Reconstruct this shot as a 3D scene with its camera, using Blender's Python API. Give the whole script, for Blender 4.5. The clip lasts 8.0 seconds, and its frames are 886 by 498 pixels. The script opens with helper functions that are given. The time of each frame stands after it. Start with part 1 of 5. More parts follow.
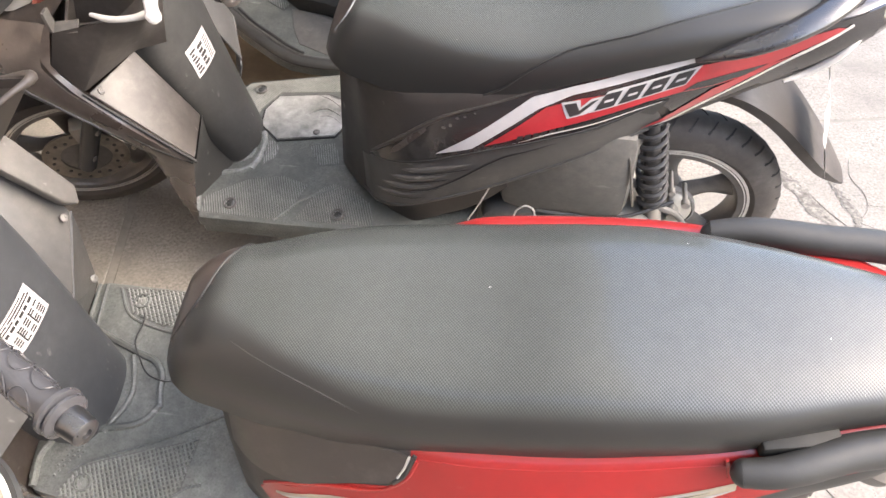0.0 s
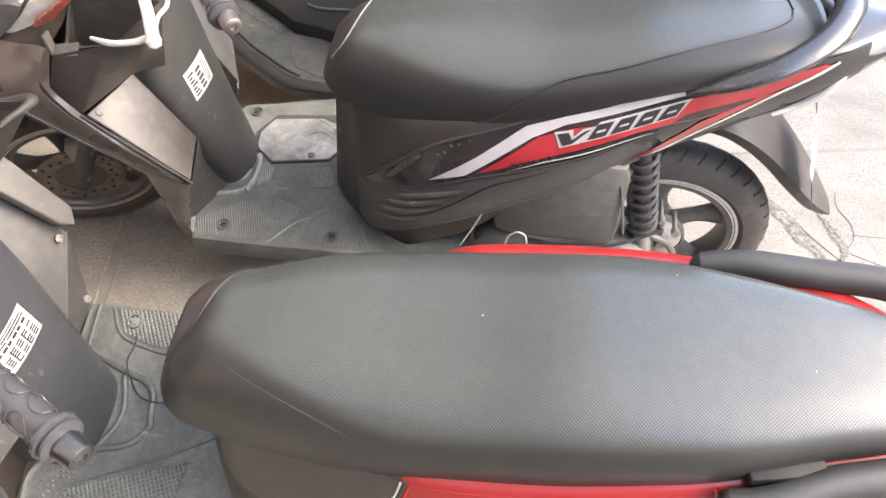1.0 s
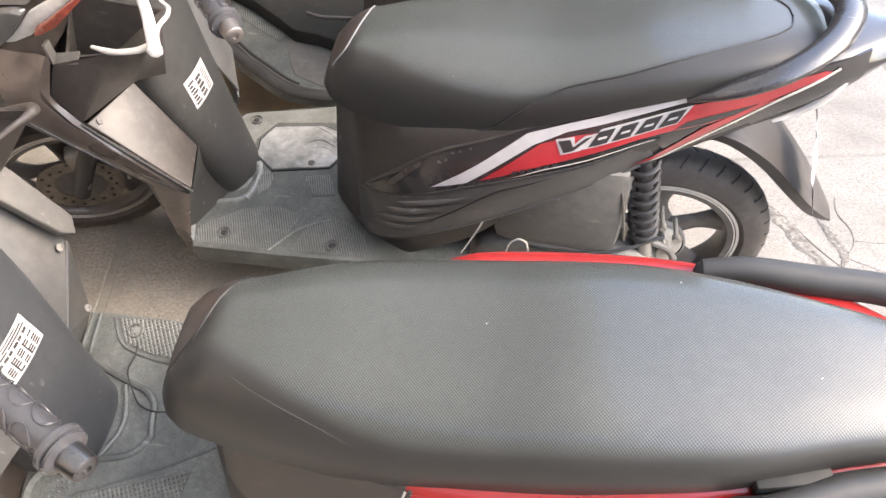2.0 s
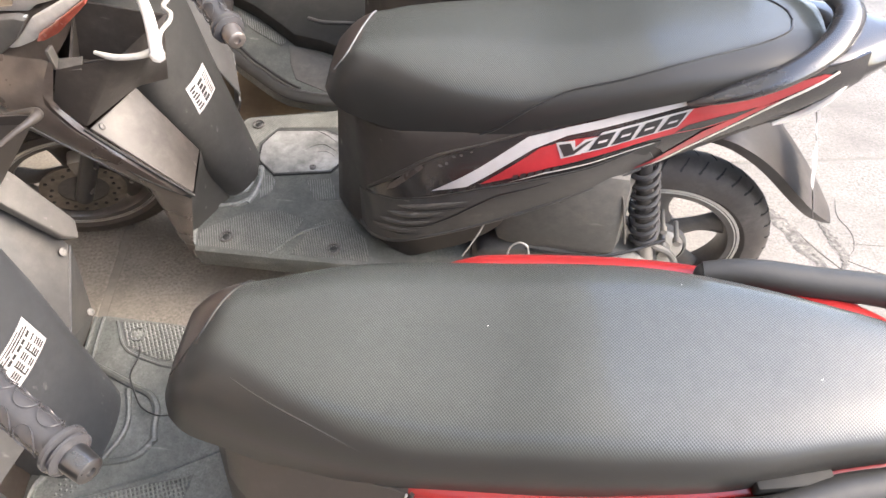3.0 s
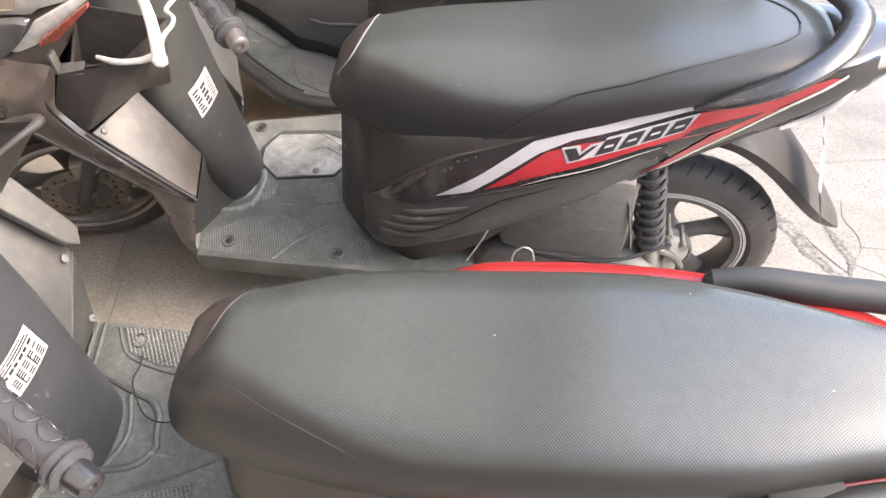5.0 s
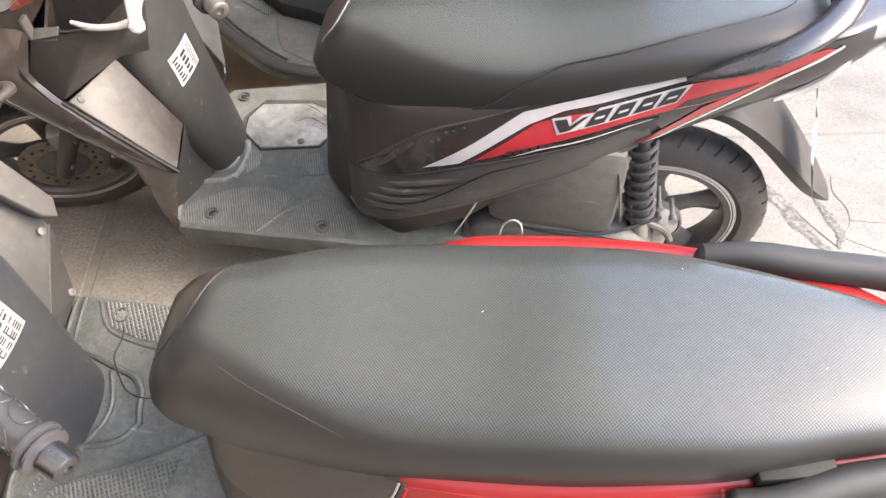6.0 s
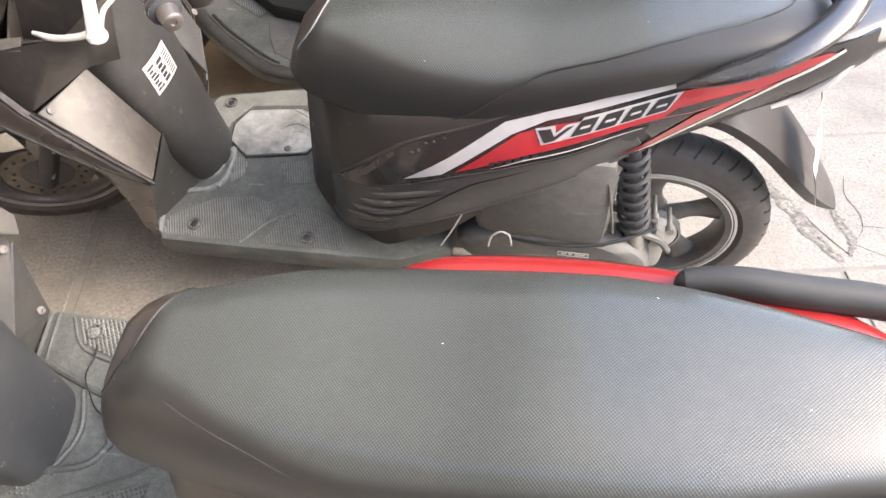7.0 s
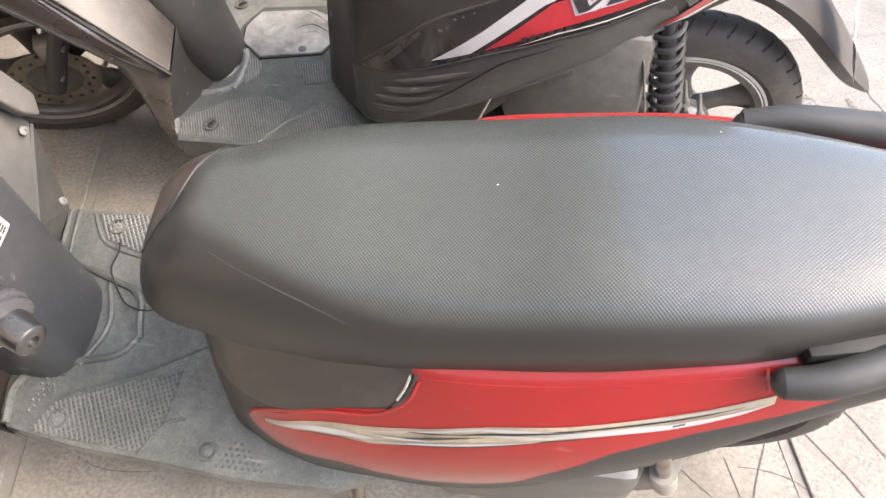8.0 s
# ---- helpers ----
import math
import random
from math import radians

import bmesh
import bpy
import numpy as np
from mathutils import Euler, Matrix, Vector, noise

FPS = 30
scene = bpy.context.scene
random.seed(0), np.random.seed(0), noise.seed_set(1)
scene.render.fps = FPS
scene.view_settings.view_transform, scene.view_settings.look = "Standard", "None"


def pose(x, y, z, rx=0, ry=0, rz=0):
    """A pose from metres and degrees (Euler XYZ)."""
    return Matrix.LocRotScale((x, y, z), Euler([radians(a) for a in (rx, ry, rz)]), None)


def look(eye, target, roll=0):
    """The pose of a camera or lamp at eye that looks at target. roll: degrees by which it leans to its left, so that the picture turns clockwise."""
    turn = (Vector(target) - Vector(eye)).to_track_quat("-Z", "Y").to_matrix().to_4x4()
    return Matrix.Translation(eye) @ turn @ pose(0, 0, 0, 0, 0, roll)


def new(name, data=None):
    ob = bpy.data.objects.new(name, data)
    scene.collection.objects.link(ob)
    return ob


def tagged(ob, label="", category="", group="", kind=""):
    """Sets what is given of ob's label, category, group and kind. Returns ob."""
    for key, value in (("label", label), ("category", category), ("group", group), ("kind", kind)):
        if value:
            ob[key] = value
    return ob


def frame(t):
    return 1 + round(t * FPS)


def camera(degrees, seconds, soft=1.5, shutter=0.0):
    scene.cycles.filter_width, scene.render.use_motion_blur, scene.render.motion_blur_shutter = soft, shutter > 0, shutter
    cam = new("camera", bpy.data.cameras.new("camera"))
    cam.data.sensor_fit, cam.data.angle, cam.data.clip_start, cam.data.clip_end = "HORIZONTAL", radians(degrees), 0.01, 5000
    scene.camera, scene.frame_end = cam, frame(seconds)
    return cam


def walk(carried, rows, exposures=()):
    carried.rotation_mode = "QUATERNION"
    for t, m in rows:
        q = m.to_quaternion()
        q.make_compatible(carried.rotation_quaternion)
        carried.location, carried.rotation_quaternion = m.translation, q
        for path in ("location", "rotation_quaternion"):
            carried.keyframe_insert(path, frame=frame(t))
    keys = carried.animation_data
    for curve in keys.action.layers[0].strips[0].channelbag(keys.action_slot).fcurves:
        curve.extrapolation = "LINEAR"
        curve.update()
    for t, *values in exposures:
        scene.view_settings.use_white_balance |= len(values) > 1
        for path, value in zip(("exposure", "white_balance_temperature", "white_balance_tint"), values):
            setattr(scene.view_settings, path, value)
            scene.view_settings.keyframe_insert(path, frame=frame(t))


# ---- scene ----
cam = camera(60.0, 8.0)
PATH = [
    (0, (0.064, -0.004, 1.433), (0.019, 1.36, -0.03), -0.7),
    (0.3, (0.063, -0.010, 1.430), (0.034, 1.366, -0.020), 0.3),
    (0.5, (0.06, -0.01, 1.439), (0.032, 1.373, -0.006), 0.9),
    (0.7, (0.062, -0.009, 1.443), (0.022, 1.382, 0.007), 0.3),
    (1, (0.059, -0.006, 1.45), (0.039, 1.395, 0.023), 0.9),
    (1.2, (0.057, -0.001, 1.446), (0.041, 1.405, 0.023), 0.7),
    (1.5, (0.052, -0.002, 1.448), (0.039, 1.408, 0.03), 0.9),
    (3, (0.052, -0.008, 1.452), (0.034, 1.413, 0.045), 0.6),
    (3.5, (0.052, -0.013, 1.455), (0.04, 1.42, 0.06), 0.6),
    (4, (0.049, -0.01, 1.454), (0.03, 1.421, 0.057), 0.7),
    (5.5, (0.046, 0.016, 1.447), (0.025, 1.413, 0.015), 0.3),
    (5.8, (0.045, 0.021, 1.438), (0.036, 1.393, -0.016), 0.6),
    (6, (0.047, 0.027, 1.437), (0.058, 1.394, -0.023), 1.5),
    (6.2, (0.046, 0.036, 1.437), (0.070, 1.407, -0.018), 1.5),
    (6.5, (0.067, 0.055, 1.431), (0.086, 1.417, -0.033), 0.8),
    (6.8, (0.097, 0.083, 1.430), (0.049, 1.440, -0.039), -0.7),
    (7, (0.118, 0.096, 1.421), (0.072, 1.449, -0.051), -0.4),
    (7.1, (0.110, 0.097, 1.403), (0.093, 1.464, -0.057), 0.7),
    (7.3, (0.112, 0.087, 1.383), (0.078, 1.422, -0.106), 0.6),
    (7.5, (0.086, 0.073, 1.36), (0.063, 1.372, -0.161), 1.3),
    (7.7, (0.064, 0.050, 1.338), (0.042, 1.351, -0.180), 1.2),
    (8, (0.053, 0.021, 1.317), (0.025, 1.289, -0.23), -1.1),
]
walk(cam, [(t, look(eye, target, roll)) for t, eye, target, roll in PATH], [(0.0, 3.38, 6930, 11), (8.0, 3.38, 6930, 11)])

# ---- world and light ----
world = bpy.data.worlds.new("sky")
scene.world = world
world.use_nodes = True
wn = world.node_tree
wn.nodes.clear()
sky = wn.nodes.new("ShaderNodeTexSky")
sky.sky_type, sky.sun_disc = "NISHITA", False
sky.sun_elevation, sky.sun_rotation = radians(42), radians(98)
sky.air_density, sky.dust_density, sky.ozone_density = 1.0, 3.4, 1.8
bg = wn.nodes.new("ShaderNodeBackground")
bg.inputs["Strength"].default_value = 0.15
wo = wn.nodes.new("ShaderNodeOutputWorld")
wn.links.new(sky.outputs[0], bg.inputs[0])
wn.links.new(bg.outputs[0], wo.inputs[0])
sun_data = bpy.data.lights.new("sun", "SUN")
sun_data.energy, sun_data.angle, sun_data.color = 0.12, radians(30), (1.0, 0.97, 0.94)
sun_lamp = new("sun", sun_data)
sun_lamp.matrix_world = look((4.4, 0.4, 4.0), (0, 1, 0))


# ---- materials ----
def surface(name, color, rough=0.5, metal=0.0, grain=(60.0, 0.15), stain=(6.0, 0.2), dust=None, bump=(200.0, 0.1),
            coat=0.0, weave=None, plain_shaded=None, spots=None, spec=0.5, scuffs=0.0, coat_rough=0.06):
    """A procedural surface: base colour varied by fine grain and broad stains, dust in patches, roughness that follows them, relief."""
    m = bpy.data.materials.new(name)
    m.use_nodes = True
    nt = m.node_tree
    N, K = nt.nodes, nt.links
    b = N["Principled BSDF"]
    co = N.new("ShaderNodeTexCoord").outputs["Object"]

    def tex(scale, detail=4.0, rough_=0.6):
        t = N.new("ShaderNodeTexNoise")
        t.inputs["Scale"].default_value, t.inputs["Detail"].default_value, t.inputs["Roughness"].default_value = scale, detail, rough_
        K.new(co, t.inputs["Vector"])
        return t.outputs["Fac"]

    def math_(op, a, c=None):
        n = N.new("ShaderNodeMath")
        n.operation = op
        for s, v in ((0, a), (1, c)):
            if v is None:
                continue
            if isinstance(v, (int, float)):
                n.inputs[s].default_value = v
            else:
                K.new(v, n.inputs[s])
        return n.outputs[0]

    def mix(fac, a, c):
        n = N.new("ShaderNodeMix")
        n.data_type = "RGBA"
        K.new(fac, n.inputs["Factor"]) if not isinstance(fac, float) else None
        for s, v in (("A", a), ("B", c)):
            if isinstance(v, tuple):
                n.inputs[6 if s == "A" else 7].default_value = (*v, 1)
            else:
                K.new(v, n.inputs[6 if s == "A" else 7])
        return n.outputs[2]

    def ramp(src, lo, hi):
        n = N.new("ShaderNodeMapRange")
        n.inputs["From Min"].default_value, n.inputs["From Max"].default_value = lo, hi
        K.new(src, n.inputs["Value"])
        return n.outputs["Result"]

    g, s = tex(grain[0]), tex(stain[0], 6.0)
    dark = tuple(c * (1 - grain[1]) for c in color)
    light = tuple(min(1, c * (1 + grain[1])) for c in color)
    c1 = mix(ramp(g, 0.3, 0.7), dark, light)
    c2 = mix(ramp(s, 0.35, 0.7), c1, tuple(c * (1 - stain[1]) for c in color))
    if dust:
        dcol, dscale, lo, hi = dust
        d = math_("MULTIPLY", ramp(tex(dscale, 8.0, 0.7), lo, hi), ramp(tex(dscale * 9, 5.0, 0.7), 0.25, 0.75))
        c2 = mix(d, c2, dcol)
    if spots:
        scol, sscale, size = spots
        v = N.new("ShaderNodeTexVoronoi")
        v.inputs["Scale"].default_value = sscale
        K.new(co, v.inputs["Vector"])
        sp = math_("MULTIPLY", math_("LESS_THAN", v.outputs["Distance"], size), math_("GREATER_THAN", tex(7.0), 0.5))
        c2 = mix(sp, c2, scol)
    if scuffs:
        mp = N.new("ShaderNodeMapping")
        mp.inputs["Scale"].default_value, mp.inputs["Rotation"].default_value = (9.0, 70.0, 45.0), (0.3, 0.5, 0.6)
        K.new(co, mp.inputs["Vector"])
        sc = N.new("ShaderNodeTexNoise")
        sc.inputs["Scale"].default_value, sc.inputs["Detail"].default_value = 1.0, 3.0
        K.new(mp.outputs[0], sc.inputs["Vector"])
        marks = math_("MULTIPLY", math_("MULTIPLY", ramp(sc.outputs["Fac"], 0.66, 0.74), ramp(tex(9.0), 0.5, 0.62)), scuffs)
        c2 = mix(marks, c2, (0.34, 0.33, 0.31))
    if weave:
        sep = N.new("ShaderNodeSeparateXYZ")
        K.new(co, sep.inputs[0])
        k = 2 * math.pi / weave[0]
        cells = math_("MULTIPLY", math_("SINE", math_("MULTIPLY", sep.outputs[0], k)), math_("SINE", math_("MULTIPLY", sep.outputs[1], k)))
        woven = N.new("ShaderNodeAttribute")
        woven.attribute_name = "woven"
        woven = woven.outputs["Fac"]
        cells = math_("MULTIPLY", cells, woven)
        # Pits of the weave are darkened in colour too, imitating shade in the relief.
        c2 = mix(math_("MULTIPLY", ramp(cells, 0.25, -0.45), woven), c2, tuple(c * 0.48 for c in color))
        # Smooth vinyl without weave; its darker colour also paints in the side's shade.
        c2 = mix(woven, plain_shaded, c2)
    K.new(c2, b.inputs["Base Color"])
    rr = N.new("ShaderNodeMapRange")
    rr.inputs["To Min"].default_value, rr.inputs["To Max"].default_value = max(0.02, rough - 0.08), min(1, rough + 0.1)
    K.new(s, rr.inputs["Value"])
    K.new(rr.outputs["Result"], b.inputs["Roughness"])
    b.inputs["Metallic"].default_value = metal
    b.inputs["Coat Weight"].default_value = coat
    if weave:
        K.new(math_("MULTIPLY", woven, coat), b.inputs["Coat Weight"])
    b.inputs["Specular IOR Level"].default_value = spec
    b.inputs["Coat Roughness"].default_value = coat_rough
    h = tex(bump[0], 3.0)
    dist = 0.0006
    if weave:
        h = math_("ADD", math_("MULTIPLY", h, 0.3), math_("MULTIPLY", cells, weave[1]))
    bu = N.new("ShaderNodeBump")
    bu.inputs["Strength"].default_value, bu.inputs["Distance"].default_value = bump[1], dist
    K.new(h, bu.inputs["Height"])
    K.new(bu.outputs["Normal"], b.inputs["Normal"])
    return m


DUST = (0.30, 0.27, 0.24)
M_SEAT = surface("seat_vinyl", (0.048, 0.053, 0.049), 0.35, weave=(0.0040, 0.8), plain_shaded=(0.024, 0.0238, 0.0226), bump=(250, 0.62), spec=0.30, coat=0.68, coat_rough=0.14, stain=(3.0, 0.08), dust=(DUST, 3.0, 0.7, 2.2), spots=((0.6, 0.58, 0.55), 18.0, 0.022))
M_SEATSIDE = surface("seat_vinyl_smooth", (0.020, 0.0195, 0.0186), 0.44, bump=(300, 0.25), dust=((0.16, 0.14, 0.12), 3.0, 0.45, 1.4), scuffs=0.08)
# Brown of the nose cap is a warm reflection put into the colour.
M_NOSE = surface("seat_nose_warm_reflection", (0.040, 0.030, 0.026), 0.40, bump=(300, 0.25), coat=0.2, coat_rough=0.25, dust=((0.16, 0.13, 0.11), 3.0, 0.45, 1.4))
M_PIPE = surface("piping_grey", (0.13, 0.135, 0.14), 0.5)
M_PLASTIC = surface("plastic_black", (0.050, 0.049, 0.048), 0.40, bump=(500, 0.3), dust=(DUST, 7.0, 0.5, 1.6), scuffs=0.35)
M_DEEP = surface("plastic_deep_black", (0.027, 0.027, 0.026), 0.48, spec=0.35, bump=(400, 0.2), dust=((0.12, 0.11, 0.10), 4.0, 0.5, 1.3), scuffs=0.2)
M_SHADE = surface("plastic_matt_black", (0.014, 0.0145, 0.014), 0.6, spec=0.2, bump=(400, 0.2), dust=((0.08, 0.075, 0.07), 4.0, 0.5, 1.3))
M_BODY = surface("plastic_body_black", (0.031, 0.027, 0.0245), 0.42, spec=0.42, bump=(400, 0.2), dust=(DUST, 4.0, 0.5, 1.5), scuffs=0.4)
M_DARK = surface("plastic_dark_brown", (0.036, 0.031, 0.028), 0.36, bump=(400, 0.2), dust=(DUST, 4.0, 0.5, 1.3), scuffs=0.5)
M_MID = surface("plastic_mid_grey", (0.054, 0.053, 0.052), 0.36, bump=(500, 0.25), dust=(DUST, 4.0, 0.45, 1.3), scuffs=0.3)
M_GREY = surface("plastic_grey", (0.062, 0.058, 0.054), 0.48, bump=(500, 0.25), dust=(DUST, 4.0, 0.4, 1.2), scuffs=0.5)
M_GLOSS = surface("paint_gloss_black", (0.020, 0.018, 0.018), 0.22, coat=0.65, grain=(30, 0.05), bump=(40, 0.02), dust=(DUST, 6.0, 0.55, 1.4))
M_FAIR = surface("fairing_worn_black", (0.052, 0.041, 0.036), 0.28, coat=0.5, bump=(60, 0.05), stain=(5, 0.35), dust=(DUST, 5.0, 0.42, 1.2), scuffs=0.35)
M_RED = surface("paint_red", (0.22, 0.013, 0.013), 0.36, coat=0.55, coat_rough=0.16, spec=0.25, grain=(30, 0.05), stain=(4, 0.12), bump=(40, 0.02), scuffs=0.25)
M_REDDEC = surface("decal_red", (0.29, 0.022, 0.027), 0.3, coat=0.75, grain=(30, 0.12), stain=(9, 0.30), bump=(40, 0.02))
M_WHITE = surface("decal_white", (0.34, 0.33, 0.325), 0.35, grain=(40, 0.05), stain=(15, 0.12), bump=(60, 0.02))
M_GOLD = surface("decal_silver_gold", (0.42, 0.37, 0.28), 0.3, 0.35, grain=(40, 0.15), stain=(12, 0.5), bump=(60, 0.02))
M_BLACKDEC = surface("decal_black", (0.02, 0.02, 0.02), 0.35, bump=(60, 0.02))
M_FLOOR = surface("floor_plastic", (0.086, 0.094, 0.088), 0.46, grain=(300, 0.55), stain=(14, 0.4), bump=(350, 0.8), dust=((0.30, 0.295, 0.28), 9.0, 0.38, 1.0), scuffs=0.4)
M_COLUMN = surface("plastic_blue_black", (0.036, 0.038, 0.041), 0.40, coat=0.15, coat_rough=0.2, bump=(400, 0.2), dust=((0.16, 0.155, 0.15), 5.0, 0.5, 1.5), scuffs=0.3)
M_FLOORB = surface("floor_plastic_cleaner", (0.066, 0.072, 0.067), 0.42, grain=(300, 0.55), stain=(14, 0.4), bump=(350, 0.8), dust=((0.24, 0.236, 0.222), 9.0, 0.42, 1.1), scuffs=0.4)
M_BED = surface("tread_bed", (0.070, 0.074, 0.069), 0.6, stain=(12, 0.3), bump=(300, 0.3), dust=((0.26, 0.255, 0.24), 9.0, 0.42, 1.1))
M_TREAD = surface("tread_rubber", (0.120, 0.126, 0.116), 0.5, stain=(12, 0.3), bump=(300, 0.3), dust=((0.34, 0.335, 0.32), 9.0, 0.4, 1.0))
M_LID = surface("floor_lid_worn", (0.25, 0.25, 0.24), 0.34, stain=(11, 0.75), grain=(26, 0.35), bump=(9, 2.5), dust=((0.5, 0.5, 0.48), 8.0, 0.4, 0.8))
M_TYRE = surface("tyre_rubber", (0.043, 0.036, 0.032), 0.7, bump=(300, 0.3), dust=(DUST, 6.0, 0.5, 1.4))
M_RIM = surface("rim_black", (0.062, 0.055, 0.050), 0.38, bump=(300, 0.15), dust=(DUST, 8.0, 0.4, 1.2))
M_RIMLINE = surface("rim_machined", (0.55, 0.53, 0.50), 0.35, 0.6)
M_PALE = surface("plastic_pale_grey", (0.44, 0.42, 0.39), 0.4, stain=(12, 0.3))
M_BEIGE = surface("paint_beige", (0.55, 0.45, 0.33), 0.3, coat=0.4, stain=(8, 0.4))
M_STEEL = surface("steel", (0.28, 0.25, 0.22), 0.42, 0.9, stain=(20, 0.5))
M_ALU = surface("cast_aluminium", (0.36, 0.34, 0.31), 0.5, 0.6, stain=(15, 0.5), bump=(150, 0.4))
M_SILVER = surface("lever_silver", (0.75, 0.74, 0.72), 0.3, 0.35, grain=(40, 0.05), stain=(10, 0.1))
M_MIRROR = surface("mirror_glass", (0.78, 0.80, 0.79), 0.03, 1.0, grain=(30, 0.02), stain=(20, 0.05), bump=(30, 0.0))
M_BARE = surface("bar_end_steel", (0.24, 0.22, 0.21), 0.4, 0.85, stain=(30, 0.3))
M_DARKSTEEL = surface("bar_end_dark_steel", (0.13, 0.13, 0.135), 0.28, 0.9, stain=(30, 0.3))
M_RAIL = surface("rail_satin_black", (0.024, 0.023, 0.024), 0.26, coat=0.7, coat_rough=0.2, bump=(300, 0.15), dust=(DUST, 5.0, 0.45, 1.4), scuffs=0.35)
M_GRIP = surface("grip_rubber", (0.045, 0.045, 0.049), 0.24, bump=(250, 0.3))
M_SPRING = surface("spring_black", (0.03, 0.03, 0.032), 0.4, bump=(300, 0.2))
M_CVT = surface("crankcase_black", (0.072, 0.070, 0.066), 0.55, bump=(250, 0.5), dust=(DUST, 6.0, 0.4, 1.1), scuffs=0.3)
M_LENS = surface("lamp_lens_red", (0.27, 0.065, 0.045), 0.25, coat=0.5, stain=(25, 0.5))
M_CLEAR = surface("lamp_lens_clear", (0.6, 0.62, 0.63), 0.12, coat=0.8)
M_CONCRETE = surface("concrete", (0.186, 0.171, 0.150), 0.85, grain=(130, 0.48), stain=(4.0, 0.34), bump=(140, 1.0), dust=((0.287, 0.266, 0.230), 9.0, 0.4, 0.9), spots=((0.115, 0.10, 0.085), 95.0, 0.15))
M_DIRT = surface("joint_mortar", (0.195, 0.182, 0.160), 0.95, bump=(150, 0.8), stain=(4, 0.35))
M_CRACK = surface("crack_dirt", (0.115, 0.104, 0.090), 0.95, grain=(150, 0.5), bump=(200, 1.0))
M_RUBBLE = surface("crumbled_concrete", (0.158, 0.146, 0.127), 0.95, grain=(90, 0.7), stain=(30, 0.5), bump=(120, 1.0))
M_BROWN = surface("cardboard", (0.19, 0.14, 0.09), 0.8, stain=(6, 0.3))
M_SHEET = bpy.data.materials.new("translucent_roof_sheet")
M_SHEET.use_nodes = True
nt = M_SHEET.node_tree
nt.nodes.clear()
dif, tra, mx, out = (nt.nodes.new(n) for n in ("ShaderNodeBsdfDiffuse", "ShaderNodeBsdfTranslucent", "ShaderNodeMixShader", "ShaderNodeOutputMaterial"))
dif.inputs["Color"].default_value, tra.inputs["Color"].default_value = (0.50, 0.50, 0.47, 1), (0.50, 0.50, 0.46, 1)
mx.inputs["Fac"].default_value = 0.50
nt.links.new(dif.outputs[0], mx.inputs[1])
nt.links.new(tra.outputs[0], mx.inputs[2])
nt.links.new(mx.outputs[0], out.inputs[0])
M_DIM = surface("wall_dark", (0.07, 0.065, 0.06), 0.8, stain=(1.5, 0.3))
M_WARM = surface("wall_beige", (0.56, 0.46, 0.38), 0.85, stain=(1.2, 0.2))
M_WALL = surface("wall_plaster", (0.46, 0.43, 0.40), 0.8, stain=(1.5, 0.2))


# ---- mesh helpers ----
def part(name, bm, material, parent=None, label="", smooth=True):
    me = bpy.data.meshes.new(name)
    bmesh.ops.recalc_face_normals(bm, faces=bm.faces[:])
    bm.to_mesh(me)
    bm.free()
    for p in me.polygons:
        p.use_smooth = smooth
    if smooth:
        me.set_sharp_from_angle(angle=radians(38))
    for mm in (material if isinstance(material, (list, tuple)) else [material]):
        me.materials.append(mm)
    ob = new(name, me)
    if parent:
        ob.parent = parent
    if label:
        ob["label"] = label
    return ob


def loft(rings, closed=True, caps=True):
    bm = bmesh.new()
    vs = [[bm.verts.new(p) for p in r] for r in rings]
    n = len(rings[0])
    for a, b in zip(vs, vs[1:]):
        for i in range(n if closed else n - 1):
            j = (i + 1) % n
            bm.faces.new((a[i], a[j], b[j], b[i]))
    if caps and closed:
        bm.faces.new(vs[0])
        bm.faces.new(vs[-1][::-1])
    return bm


def spline(xs, ys, x):
    """Smooth curve through (xs, ys)."""
    xs, ys = np.asarray(xs, float), np.asarray(ys, float)
    if x <= xs[0]:
        return float(ys[0])
    if x >= xs[-1]:
        return float(ys[-1])
    d = np.gradient(ys, xs)
    i = int(np.searchsorted(xs, x) - 1)
    h = xs[i + 1] - xs[i]
    t = (x - xs[i]) / h
    return float((2 * t**3 - 3 * t**2 + 1) * ys[i] + (t**3 - 2 * t**2 + t) * h * d[i] + (-2 * t**3 + 3 * t**2) * ys[i + 1] + (t**3 - t**2) * h * d[i + 1])


def curve_points(points, n):
    """n points on a smooth line through the given ones."""
    P = [Vector(p) for p in points]
    acc = [0.0]
    for a, b in zip(P, P[1:]):
        acc.append(acc[-1] + max(1e-6, (b - a).length))
    return [Vector([spline(acc, [p[k] for p in P], acc[-1] * i / (n - 1)) for k in range(3)]) for i in range(n)]


def tube(points, radius, n=24, sides=10, flat=1.0, up=(0, 0, 1)):
    """A round (or flattened) bar along a smooth line; radius: one number or one for each given point."""
    pts = curve_points(points, n)
    rads = [radius] * n if isinstance(radius, (int, float)) else [spline(np.linspace(0, 1, len(radius)), radius, i / (n - 1)) for i in range(n)]
    rings = []
    for i, p in enumerate(pts):
        d = (pts[min(i + 1, n - 1)] - pts[max(i - 1, 0)]).normalized()
        side = d.cross(Vector(up))
        if side.length < 1e-4:
            side = d.cross(Vector((1, 0, 0)))
        side.normalize()
        u = side.cross(d)
        rings.append([p + rads[i] * (math.cos(a) * side + flat * math.sin(a) * u) for a in (2 * math.pi * k / sides for k in range(sides))])
    return loft(rings)


